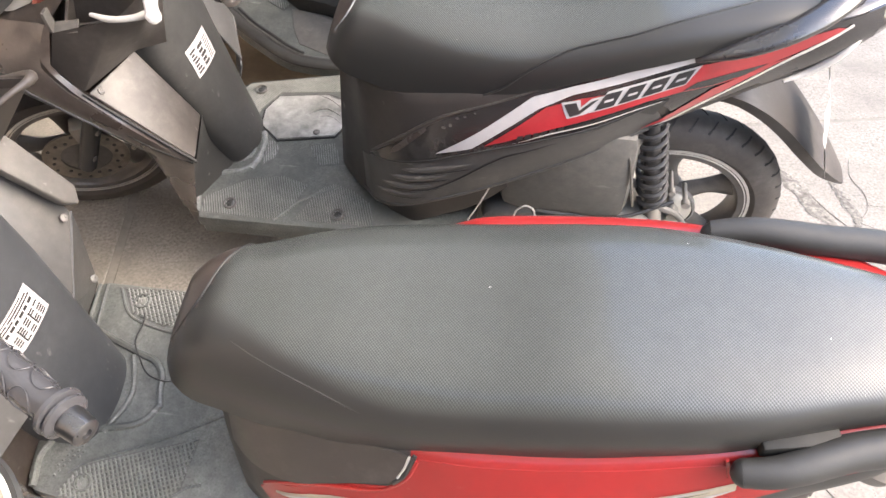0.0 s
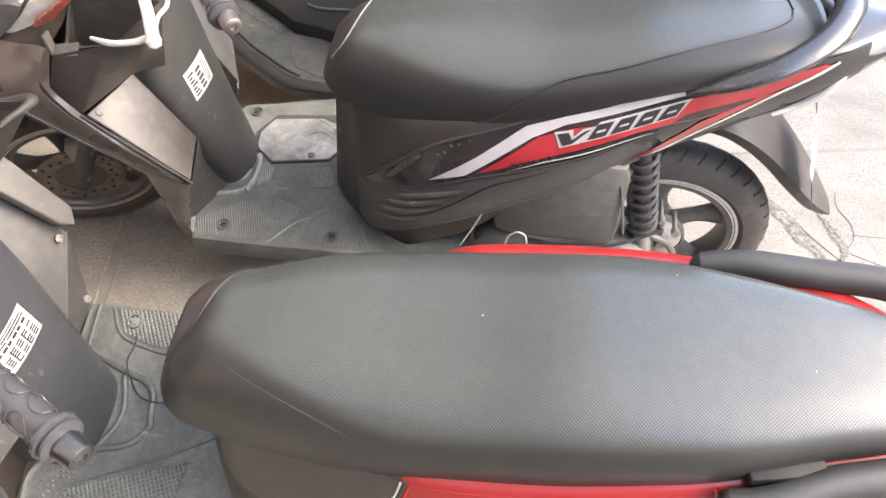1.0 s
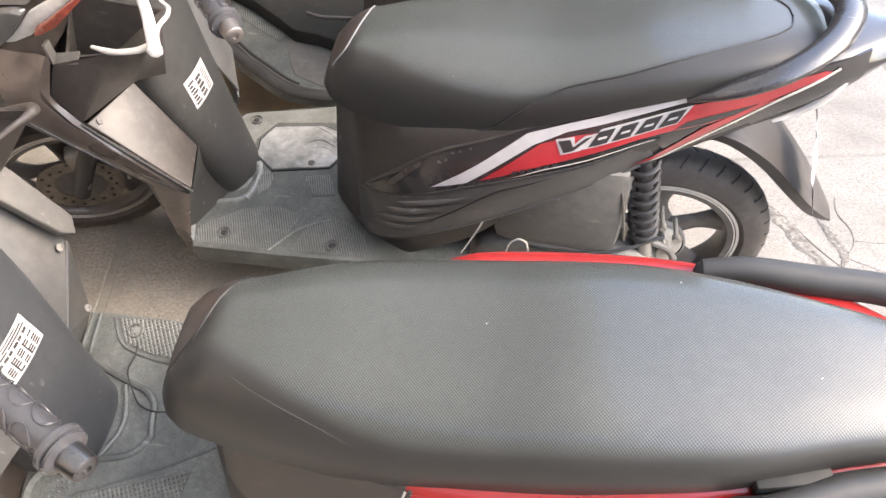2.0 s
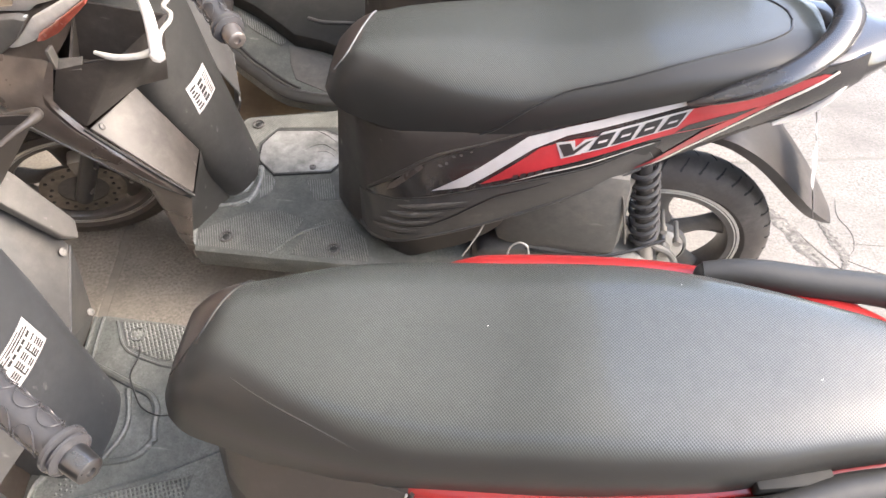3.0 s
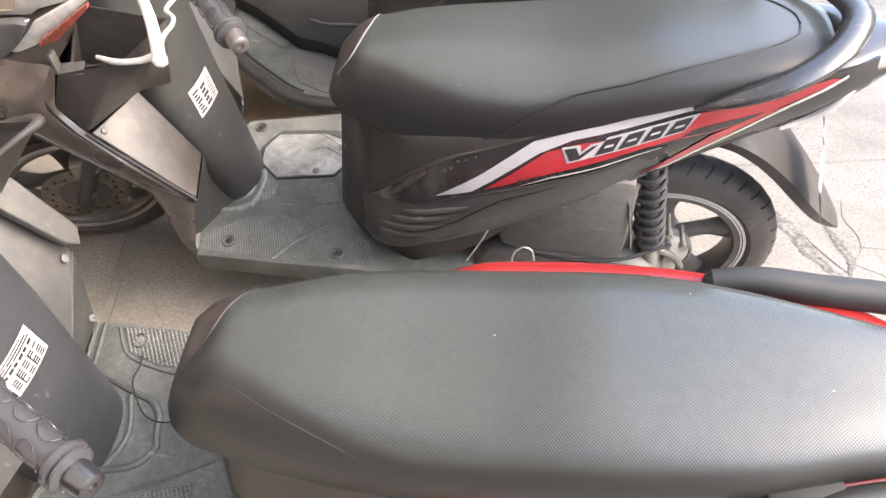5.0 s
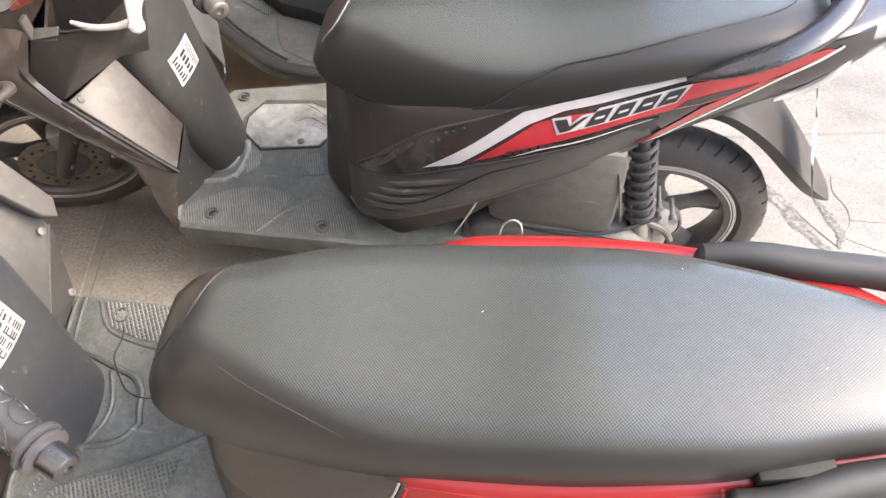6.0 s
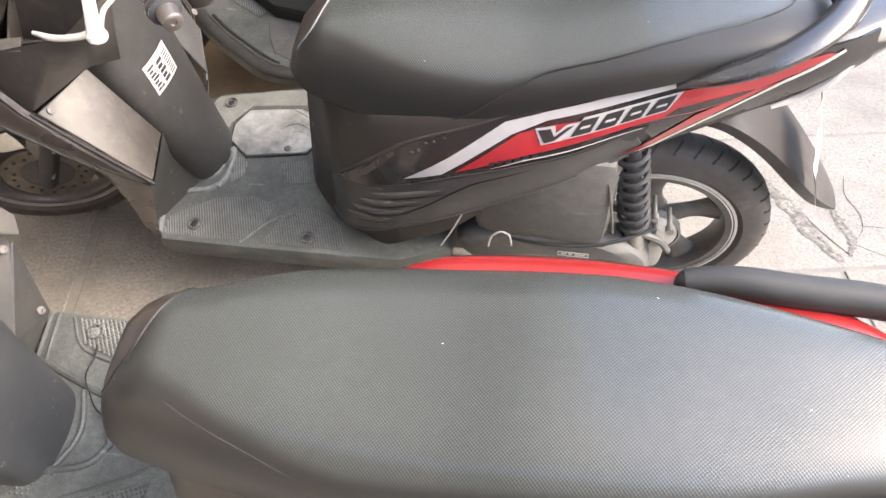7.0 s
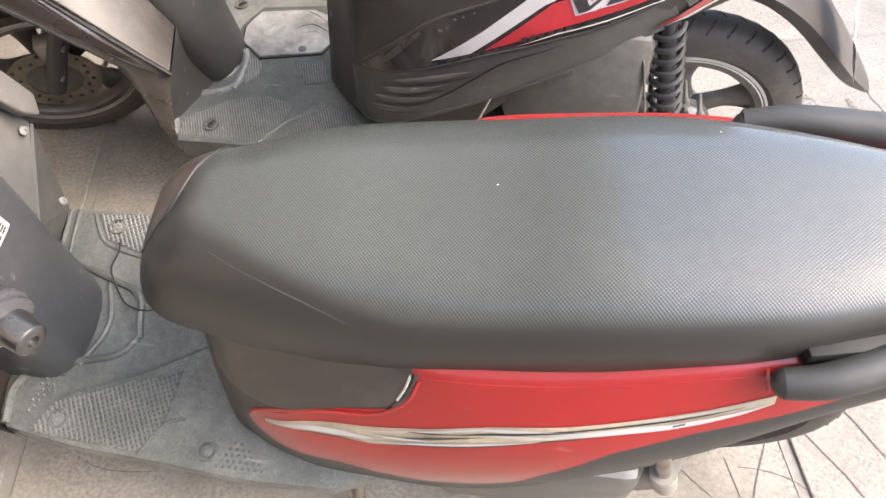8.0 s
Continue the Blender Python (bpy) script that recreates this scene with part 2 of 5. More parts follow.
def lathe(profile, n=48, axis="Y"):
    """Turn a closed profile of (radius, offset) about an axis."""
    rings = []
    for i in range(n):
        a = 2 * math.pi * i / n
        ring = []
        for r, o in profile:
            c, s = r * math.cos(a), r * math.sin(a)
            ring.append({"Y": (c, o, s), "Z": (c, s, o), "X": (o, c, s)}[axis])
        rings.append(ring)
    rings.append(rings[0])
    bm = loft(rings, True, False)
    bmesh.ops.remove_doubles(bm, verts=bm.verts[:], dist=1e-6)
    return bm


def box(lo, hi, bevel=0.0, m=None):
    bm = bmesh.new()
    bmesh.ops.create_cube(bm, size=1)
    lo, hi = Vector(lo), Vector(hi)
    for v in bm.verts:
        v.co = Vector([(lo[k] + hi[k]) / 2 + v.co[k] * (hi[k] - lo[k]) for k in range(3)])
    if bevel:
        bmesh.ops.bevel(bm, geom=bm.edges[:], offset=bevel, segments=2, affect="EDGES", profile=0.5)
    if m:
        bm.transform(m)
    return bm


def join(*bms):
    out = bmesh.new()
    for b in bms:
        me = bpy.data.meshes.new("tmp")
        b.to_mesh(me)
        b.free()
        out.from_mesh(me)
        bpy.data.meshes.remove(me)
    return out


def slab(outline, z0, z1, bevel=0.004):
    """A plate of an outline in x and y, between two heights."""
    bm = bmesh.new()
    top = [bm.verts.new((x, y, z1)) for x, y in outline]
    f = bm.faces.new(top)
    g = bmesh.ops.extrude_face_region(bm, geom=[f])
    for v in g["geom"]:
        if isinstance(v, bmesh.types.BMVert):
            v.co.z = z0
    bmesh.ops.recalc_face_normals(bm, faces=bm.faces[:])
    if bevel:
        es = [e for e in bm.edges if all(abs(v.co.z - z1) < 1e-6 for v in e.verts)]
        bmesh.ops.bevel(bm, geom=es, offset=bevel, segments=2, affect="EDGES", profile=0.5)
    return bm


def plate(corners, thick, bevel=0.003):
    """A flat panel through its corners, with thickness behind them."""
    bm = bmesh.new()
    f = bm.faces.new([bm.verts.new(c) for c in corners])
    f.normal_update()
    n = f.normal.copy()
    g = bmesh.ops.extrude_face_region(bm, geom=[f])
    for v in g["geom"]:
        if isinstance(v, bmesh.types.BMVert):
            v.co -= n * thick
    bmesh.ops.recalc_face_normals(bm, faces=bm.faces[:])
    if bevel:
        bmesh.ops.bevel(bm, geom=bm.edges[:], offset=bevel, segments=2, affect="EDGES", profile=0.5)
    return bm


# ---- the scooter's form (x to the rear, y to its far side, z up) ----
BODY_X = [-0.19, -0.16, -0.10, -0.03, 0.08, 0.20, 0.32, 0.46, 0.60, 0.72, 0.80]
SLIM = {
    "zb": [0.27, 0.280, 0.315, 0.355, 0.418, 0.478, 0.541, 0.601, 0.664, 0.726, 0.778],
    "yb": [0.008, 0.062, 0.146, 0.190, 0.203, 0.195, 0.178, 0.135, 0.100, 0.076, 0.040],
    "zm": [0.40, 0.41, 0.43, 0.46, 0.52, 0.575, 0.628, 0.682, 0.730, 0.772, 0.808],
    "ym": [0.008, 0.045, 0.132, 0.180, 0.203, 0.203, 0.188, 0.150, 0.115, 0.090, 0.052],
    "zt": [0.575, 0.590, 0.600, 0.615, 0.645, 0.680, 0.717, 0.760, 0.795, 0.815, 0.822],
    "yt": [0.008, 0.034, 0.094, 0.132, 0.152, 0.155, 0.150, 0.130, 0.108, 0.080, 0.034],
}
BROAD = {
    "zb": [0.275, 0.275, 0.275, 0.280, 0.300, 0.320, 0.350, 0.42, 0.560, 0.63, 0.67],
    "yb": [0.050, 0.122, 0.169, 0.195, 0.211, 0.217, 0.205, 0.178, 0.145, 0.100, 0.030],
    "zm": [0.42, 0.42, 0.43, 0.455, 0.495, 0.540, 0.590, 0.632, 0.668, 0.690, 0.700],
    "ym": [0.020, 0.085, 0.162, 0.200, 0.216, 0.222, 0.212, 0.186, 0.150, 0.108, 0.040],
    "zt": [0.55, 0.57, 0.585, 0.60, 0.605, 0.632, 0.655, 0.685, 0.705, 0.715, 0.72],
    "yt": [0.010, 0.040, 0.096, 0.125, 0.148, 0.168, 0.168, 0.155, 0.128, 0.095, 0.030],
}


def body_at(form, x):
    return {k: spline(BODY_X, v, x) for k, v in form.items()}


def body_half(form, x, z):
    g = body_at(form, x)
    return spline([g["zb"], g["zm"], g["zt"]], [g["yb"], g["ym"], g["yt"]], z)


def far_side(form, x):
    """The red body sits a little wider on its far side."""
    return float(np.interp(x, [0.05, 0.2, 0.6, 0.8], [0.0, 0.020, 0.020, 0.0])) if form is BROAD else 0.0


def body_mesh(form):
    rings = []
    for i in range(67):
        x = BODY_X[0] + (BODY_X[-1] - BODY_X[0]) * i / 66
        g = body_at(form, x)
        zs = [g["zb"] + (g["zt"] - g["zb"]) * k / 12 for k in range(13)]
        left = [(x, -body_half(form, x, z), z) for z in zs]
        fold = max(0.004, g["yb"] - 0.034)
        foot = float(np.interp(x, [-0.02, 0.06, 0.22], [0.262, 0.315, g["zb"] - 0.03]))
        ring = [(x, -fold, min(foot, g["zb"] - 0.024)), (x, -fold, g["zb"] - 0.020), (x, -max(0.006, g["yb"] - 0.012), g["zb"] - 0.009)] + left + [(x, -max(0.004, g["yt"] - d), g["zt"] + h) for d, h in ((0.006, 0.0035), (0.014, 0.006), (0.04, 0.008))]
        if form is SLIM:
            # the front of the slim body leans back towards the seat's nose
            ring = [(px + 0.11 * (pz - 0.43) * max(0.0, min(1.0, (-0.115 - x) / 0.065)), py, pz) for px, py, pz in ring]
        rings.append(ring + [(p[0], far_side(form, x) - p[1], p[2]) for p in ring[::-1]])
    return loft(rings)


def decal(form, outline, lift, side=-1, thick=0.0, step=0.02):
    """A film or panel that lies on the body's side, by its outline in x and z."""
    bm = bmesh.new()
    bm.faces.new([bm.verts.new((x, 0, z)) for x, z in outline])
    xs, zs = [p[0] for p in outline], [p[1] for p in outline]
    for axis, vals in ((0, xs), (2, zs)):
        lo, hi = min(vals), max(vals)
        for k in range(1, int((hi - lo) / step) + 1):
            co, no = [0, 0, 0], [0, 0, 0]
            co[axis], no[axis] = lo + k * step, 1
            bmesh.ops.bisect_plane(bm, geom=bm.verts[:] + bm.edges[:] + bm.faces[:], plane_co=co, plane_no=no)
    for v in bm.verts:
        v.co.y = side * (body_half(form, v.co.x, v.co.z) + lift + (far_side(form, v.co.x) if side > 0 else 0.0))
    if thick:
        rim = [e for e in bm.edges if e.is_boundary]
        g = bmesh.ops.extrude_edge_only(bm, edges=rim)
        for v in g["geom"]:
            if isinstance(v, bmesh.types.BMVert):
                v.co.y -= side * thick
    return bm


LOW_SEAT = {
    "x": [-0.184, -0.178, -0.159, -0.130, -0.06, 0.04, 0.14, 0.24, 0.33, 0.42, 0.52, 0.62, 0.715, 0.800, 0.832],
    "zc": [0.615, 0.646, 0.676, 0.699, 0.718, 0.728, 0.732, 0.743, 0.763, 0.771, 0.776, 0.778, 0.772, 0.755, 0.742],
    "zb": [0.600, 0.586, 0.576, 0.570, 0.570, 0.580, 0.600, 0.635, 0.660, 0.685, 0.705, 0.720, 0.728, 0.733, 0.735],
    "w": [0.010, 0.038, 0.068, 0.088, 0.110, 0.138, 0.151, 0.151, 0.148, 0.143, 0.129, 0.102, 0.078, 0.051, 0.025],
    "sh": [0.40, 0.40, 0.40, 0.38, 0.30, 0.18, 0.07, 0.0, 0.0, 0.0, 0.0, 0.0, 0.0, 0.0, 0.0],
    "yc": [-0.004, -0.006, -0.010, -0.012, -0.012, -0.007, -0.006, -0.007, -0.008, -0.007, -0.008, -0.005, -0.004, -0.003, -0.002],
    "seam": [-0.168, -0.158, -0.132, -0.106, -0.086, -0.070],
    "edge": ([-0.10, -0.07, 0.0, 0.078, 0.146, 0.42, 0.60, 0.75], [1.45, 1.33, 1.06, 0.82, 0.68, 0.66, 0.72, 0.8]),
}
HIGH_SEAT = {
    "x": [-0.176, -0.170, -0.152, -0.125, -0.06, 0.04, 0.14, 0.24, 0.33, 0.42, 0.52, 0.62, 0.69, 0.735, 0.755],
    "zc": [0.645, 0.676, 0.705, 0.729, 0.749, 0.760, 0.764, 0.772, 0.792, 0.814, 0.826, 0.830, 0.822, 0.805, 0.795],
    "zb": [0.648, 0.643, 0.637, 0.630, 0.620, 0.622, 0.642, 0.680, 0.715, 0.745, 0.772, 0.790, 0.792, 0.792, 0.792],
    "w": [0.010, 0.038, 0.068, 0.090, 0.114, 0.142, 0.158, 0.163, 0.162, 0.156, 0.140, 0.115, 0.088, 0.058, 0.025],
    "sh": [0.30, 0.30, 0.30, 0.28, 0.24, 0.14, 0.06, 0.0, 0.0, 0.0, 0.0, 0.0, 0.0, 0.0, 0.0],
    "yc": [0.0] * 15,
    "seam": [-0.148, -0.130, -0.110, -0.095, -0.088, -0.085],
    "edge": ([-0.10, 0.0, 0.10, 0.20, 0.278, 0.371, 0.503, 0.588, 0.634, 0.70], [1.17, 0.85, 0.62, 0.52, 0.65, 0.73, 1.0, 1.22, 1.45, 1.5]),
}


def seat_point(form, x, a, out=0.0):
    """A point of the seat's skin: x along it, a from 0 (near edge) over the top to pi (far edge)."""
    g = {k: spline(form["x"], v, x) for k, v in form.items() if k not in ("x", "edge", "seam")}
    c, s = math.cos(a), math.sin(a)
    y = g["yc"] - math.copysign(abs(c) ** 0.62, c) * (g["w"] + out)
    z = g["zb"] + (g["zc"] - g["zb"] + out) * abs(s) ** 0.62
    return Vector((x + g["sh"] * (z - g["zc"]), y, z))


def seat_mesh(form):
    """The seat's skin; its woven top fades out at a line that runs in from the near edge towards the nose, into smooth
    vinyl coloured darker like a shaded side.
    """
    near, top, far = 10, 26, 4
    n = near + top + far
    rings, xs, angs = [], [], []
    for i in range(81):
        x = form["x"][0] + (form["x"][-1] - form["x"][0]) * (i / 80)
        xs.append(x)
        a = float(np.interp(x, *form["edge"]))
        b = math.pi - math.acos(0.93 ** (1 / 0.62))
        angles = [a * k / near for k in range(near)] + [a + (b - a) * k / top for k in range(top)] + [b + (math.pi - b) * k / far for k in range(far + 1)]
        angs.append(angles)
        rings.append([seat_point(form, x, t) for t in angles])
    bm = bmesh.new()
    woven = bm.verts.layers.float.new("woven")
    vs = [[bm.verts.new(p) for p in r] for r in rings]
    for x, r, angles in zip(xs, vs, angs):
        for v, t in zip(r, angles):
            u = min((t - angles[near] + 0.10) / 0.24, (x + 0.135) / 0.05, (math.pi - 0.2 - t) / 0.1)
            u = max(0.0, min(1.0, u))
            v[woven] = u * u * (3 - 2 * u)
    for i, (a, b) in enumerate(zip(vs, vs[1:])):
        for k in range(n + 1):
            f = bm.faces.new((a[k], a[(k + 1) % (n + 1)], b[(k + 1) % (n + 1)], b[k]))
            f.material_index = 1 if k >= near + top else 0
            # The nose cap takes the colour with the painted warm reflection.
            if k < n and angs[i][k] > 0.5 and xs[i] < float(np.interp(angs[i][k], [0.7, 1.1, 1.6, 2.1, 2.6, 3.05], form["seam"])):
                f.material_index = 2
    for r in (vs[0], vs[-1][::-1]):
        bm.faces.new(r).material_index = 2 if r is vs[0] else 1
    return bm


def bolt(at, r=0.006, h=0.004, axis="Z", tilt=None):
    bm = lathe([(0.0001, 0), (r, 0), (r, h * 0.6), (r * 0.75, h), (r * 0.3, h), (r * 0.3, h * 0.5), (0.0001, h * 0.5)], 14, axis)
    if tilt:
        bm.transform(tilt)
    bm.transform(Matrix.Translation(at))
    return bm


FLOOR_OUT = [(-0.535, -0.13), (-0.525, -0.185), (-0.495, -0.210), (-0.30, -0.208), (-0.14, -0.203), (0.02, -0.198), (0.12, -0.15), (0.12, 0.20), (0.02, 0.255), (-0.14, 0.290), (-0.27, 0.286), (-0.498, 0.231), (-0.530, 0.205), (-0.540, 0.15)]
RED_OUT = [(-0.535, -0.13), (-0.527, -0.175), (-0.507, -0.197), (-0.388, -0.214), (-0.25, -0.222), (-0.115, -0.233), (0.02, -0.230), (0.12, -0.19), (0.12, 0.15), (0.02, 0.198), (-0.14, 0.203), (-0.30, 0.208), (-0.530, 0.208), (-0.549, 0.200), (-0.545, 0.12)]
RED_MAT = [(-0.47, -0.200), (-0.443, -0.147), (-0.371, -0.117), (-0.253, -0.075), (-0.258, -0.159), (-0.286, -0.212)]
RED_FAR = [(-0.493, 0.196), (-0.407, 0.203), (-0.30, 0.20), (-0.28, 0.12), (-0.398, 0.126), (-0.459, 0.144)]
STUDS = ([(-0.165, -0.222), (-0.138, -0.170), (-0.069, -0.225)], [(-0.486, -0.176), (-0.478, -0.114), (-0.443, -0.091), (-0.442, -0.12)])
MAT_FRONT = [(-0.496, -0.196), (-0.500, -0.149), (-0.416, -0.088), (-0.339, -0.069), (-0.270, -0.089), (-0.300, -0.185), (-0.330, -0.200)]
MAT_REAR = [(-0.282, -0.195), (-0.245, -0.100), (-0.215, -0.079), (-0.170, -0.090), (-0.116, -0.130), (-0.100, -0.192)]
MAT_FAR = [(-0.520, 0.190), (-0.498, 0.222), (-0.270, 0.276), (-0.250, 0.262), (-0.262, 0.215), (-0.412, 0.196), (-0.447, 0.140), (-0.446, 0.085), (-0.470, 0.130)]


def ribs(outline, z0, z1, pitch=0.0078, way=(0.30, -0.954), width=0.0034):
    """Parallel ridges that fill an outline in x and y."""
    d = Vector(way).normalized()
    n = Vector((-d.y, d.x))
    P = [Vector(p) for p in outline]
    lo, hi = min(p.dot(n) for p in P), max(p.dot(n) for p in P)
    bm = bmesh.new()
    k = lo + pitch
    while k < hi - pitch * 0.5:
        ts = []
        for a, b in zip(P, P[1:] + P[:1]):
            da, db = a.dot(n) - k, b.dot(n) - k
            if (da < 0) != (db < 0):
                ts.append((a + (b - a) * (da / (da - db))).dot(d))
        ts.sort()
        for t0, t1 in zip(ts[::2], ts[1::2]):
            t0, t1 = t0 + 0.003, t1 - 0.003
            if t1 - t0 > 0.004:
                q = [d * t + n * (k + o) for t, o in ((t0, -width / 2), (t1, -width / 2), (t1, width / 2), (t0, width / 2))]
                c = sum(q, Vector((0, 0))) / 4
                lowv = [bm.verts.new((v.x, v.y, z0)) for v in q]
                topv = [bm.verts.new((v.x - n.x * o * 0.5, v.y - n.y * o * 0.5, z1)) for v, o in zip(q, (-width / 2, -width / 2, width / 2, width / 2))]
                bm.faces.new(topv)
                for a in range(4):
                    bm.faces.new((lowv[a], lowv[(a + 1) % 4], topv[(a + 1) % 4], topv[a]))
        k += pitch
    return bm


def wheel(parent, centre, m, with_disc):
    """A five-spoked cast wheel with its tyre; m turns it with the steering."""
    place = m @ Matrix.Translation(centre)
    rim = lathe([(0.150, -0.028), (0.156, -0.036), (0.176, -0.037), (0.181, -0.032), (0.168, -0.02), (0.160, 0), (0.168, 0.02), (0.181, 0.032), (0.176, 0.037), (0.156, 0.036), (0.150, 0.028), (0.146, 0)], 64)
    hub = lathe([(0.012, -0.045), (0.034, -0.045), (0.042, -0.03), (0.042, 0.03), (0.034, 0.045), (0.012, 0.045)], 32)
    rim.transform(place), hub.transform(place)
    w = part("wheel", rim, M_RIM, parent, "black cast wheel rim")
    part("hub", hub, M_RIM, w)
    for k in range(5):
        a = 2 * math.pi * k / 5 + 0.35
        sp = tube([(0.035 * math.cos(a), 0, 0.035 * math.sin(a)), (0.09 * math.cos(a + 0.08), 0, 0.09 * math.sin(a + 0.08)), (0.155 * math.cos(a + 0.02), 0, 0.155 * math.sin(a + 0.02))], [0.030, 0.024, 0.042], 12, 10, 0.42, (0, 1, 0))
        sp.transform(place)
        part("spoke", sp, M_RIM, w)
    for s in (-1, 1):
        for r0, r1 in ((0.1690, 0.1715), (0.1745, 0.1800)):
            ln = lathe([(r0, s * 0.0352), (r1, s * 0.0345), (r1, s * 0.0380), (r0, s * 0.0388)], 72)
            ln.transform(place)
            part("rim_edge", ln, M_RIMLINE, w, "bright machined rim edge")
    prof = []
    for k in range(17):
        a = math.pi * (k / 16) - math.pi / 2
        prof.append((0.190 + 0.056 * max(0.0, math.cos(a)) ** 0.75, 0.045 * math.copysign(abs(math.sin(a)) ** 0.8, math.sin(a))))
    prof = [(0.176, -0.034)] + prof + [(0.176, 0.034)]
    ty = lathe(prof, 72)
    ty.transform(place)
    part("tyre", ty, M_TYRE, w, "worn black rubber tyre")
    gr = bmesh.new()
    for k in range(76):
        a = 2 * math.pi * k / 76
        s = 1 if k % 2 else -1
        r = 0.0036
        g = tube([Vector((0.2438 * math.cos(a), s * 0.006, 0.2438 * math.sin(a))), Vector((0.2404 * math.cos(a + 0.03), s * 0.021, 0.2404 * math.sin(a + 0.03))), Vector((0.2312 * math.cos(a + 0.07), s * 0.0338, 0.2312 * math.sin(a + 0.07)))], r, 5, 4)
        me = bpy.data.meshes.new("tmp")
        g.to_mesh(me)
        g.free()
        gr.from_mesh(me)
        bpy.data.meshes.remove(me)
    gr.transform(place)
    tagged(part("tread_groove", gr, M_SHADE, w, "dark tread grooves"), kind="stuff")
    if with_disc:
        d = lathe([(0.058, -0.052), (0.098, -0.052), (0.098, -0.048), (0.058, -0.048)], 48)
        d.transform(place)
        # Plate added inside the disc to fill in the hub's shade, shaped as its carrier.
        carrier = lathe([(0.0001, -0.050), (0.040, -0.050), (0.062, -0.0495), (0.062, -0.046), (0.030, -0.044), (0.0001, -0.044)], 32)
        carrier.transform(place)
        part("carrier_shade_fill", carrier, M_CVT, w)
        part("brake_disc", d, M_STEEL, w, "drilled steel brake disc")
        for k in range(20):
            a = 2 * math.pi * k / 20
            h = lathe([(0.0001, -0.0535), (0.0045, -0.0535), (0.0045, -0.0465), (0.0001, -0.0465)], 10)
            rr = 0.071 + 0.008 * (k % 3)
            h.transform(place @ Matrix.Translation((rr * math.cos(a), 0, rr * math.sin(a))))
            part("disc_hole", h, M_BLACKDEC, w)
    return w


COLUMN = ((0.262, -0.420, 0.113), (0.270, -0.421, 0.113), (0.40, -0.434, 0.110), (0.57, -0.455, 0.110), (0.70, -0.476, 0.118), (0.80, -0.50, 0.123), (0.86, -0.51, 0.12))


def column_point(z, t, lift=0.0):
    zs = [r[0] for r in COLUMN]
    ax, w = float(np.interp(z, zs, [r[1] for r in COLUMN])), float(np.interp(z, zs, [r[2] for r in COLUMN]))
    return (ax - 0.10 + (0.10 + lift) * max(0.0, math.cos(t)) ** 0.38, (w + lift) * math.sin(t), z)


def column_ring(z, ax, w, off=0.0):
    ts = [math.pi * (k / 28 - 0.5) for k in range(29)]
    return [(ax - 0.10 + 0.10 * max(0.0, math.cos(t)) ** 0.38, off + w * math.sin(t), z) for t in ts] + [(ax - 0.16, off + w, z), (ax - 0.16, off - w, z)]


FAIRING = ((0.22, -0.50, -0.53, 0.20, 0.4), (0.30, -0.490, -0.54, 0.208, 0.4), (0.40, -0.468, -0.55, 0.220, 0.4), (0.485, -0.449, -0.57, 0.228, 0.4), (0.58, -0.478, -0.68, 0.24, 0.45), (0.66, -0.525, -0.84, 0.243, 0.5), (0.72, -0.565, -0.93, 0.24, 0.6), (0.785, -0.575, -0.92, 0.215, 0.7), (0.80, -0.57, -0.86, 0.20, 0.7), (0.83, -0.565, -0.72, 0.18, 0.8), (0.87, -0.555, -0.64, 0.15, 0.8), (0.91, -0.54, -0.60, 0.10, 0.8))


def fairing_point(z, t, lift=0.0, swept=False):
    """The front fairing's skin: height, and the turn from its near (0) to its far side (pi)."""
    xr, xf, w, e = (float(np.interp(z, [r[0] for r in FAIRING], [r[k] for r in FAIRING])) for k in (1, 2, 3, 4))
    if swept:
        xr -= float(np.interp(z, [0.485, 0.58, 0.66, 0.72, 0.785, 0.83], [0.0, 0.057, 0.078, 0.072, 0.030, 0.0]))
    if t > math.pi / 2:
        xr -= 0.12 * min(1.0, (t - math.pi / 2) * 2) + 0.034 * math.exp(-((z - 0.44) / 0.13) ** 2)
    return (xr - (xr - xf + lift) * math.sin(t) ** e, -(w + lift) * math.copysign(abs(math.cos(t)) ** 0.8, math.cos(t)), z)


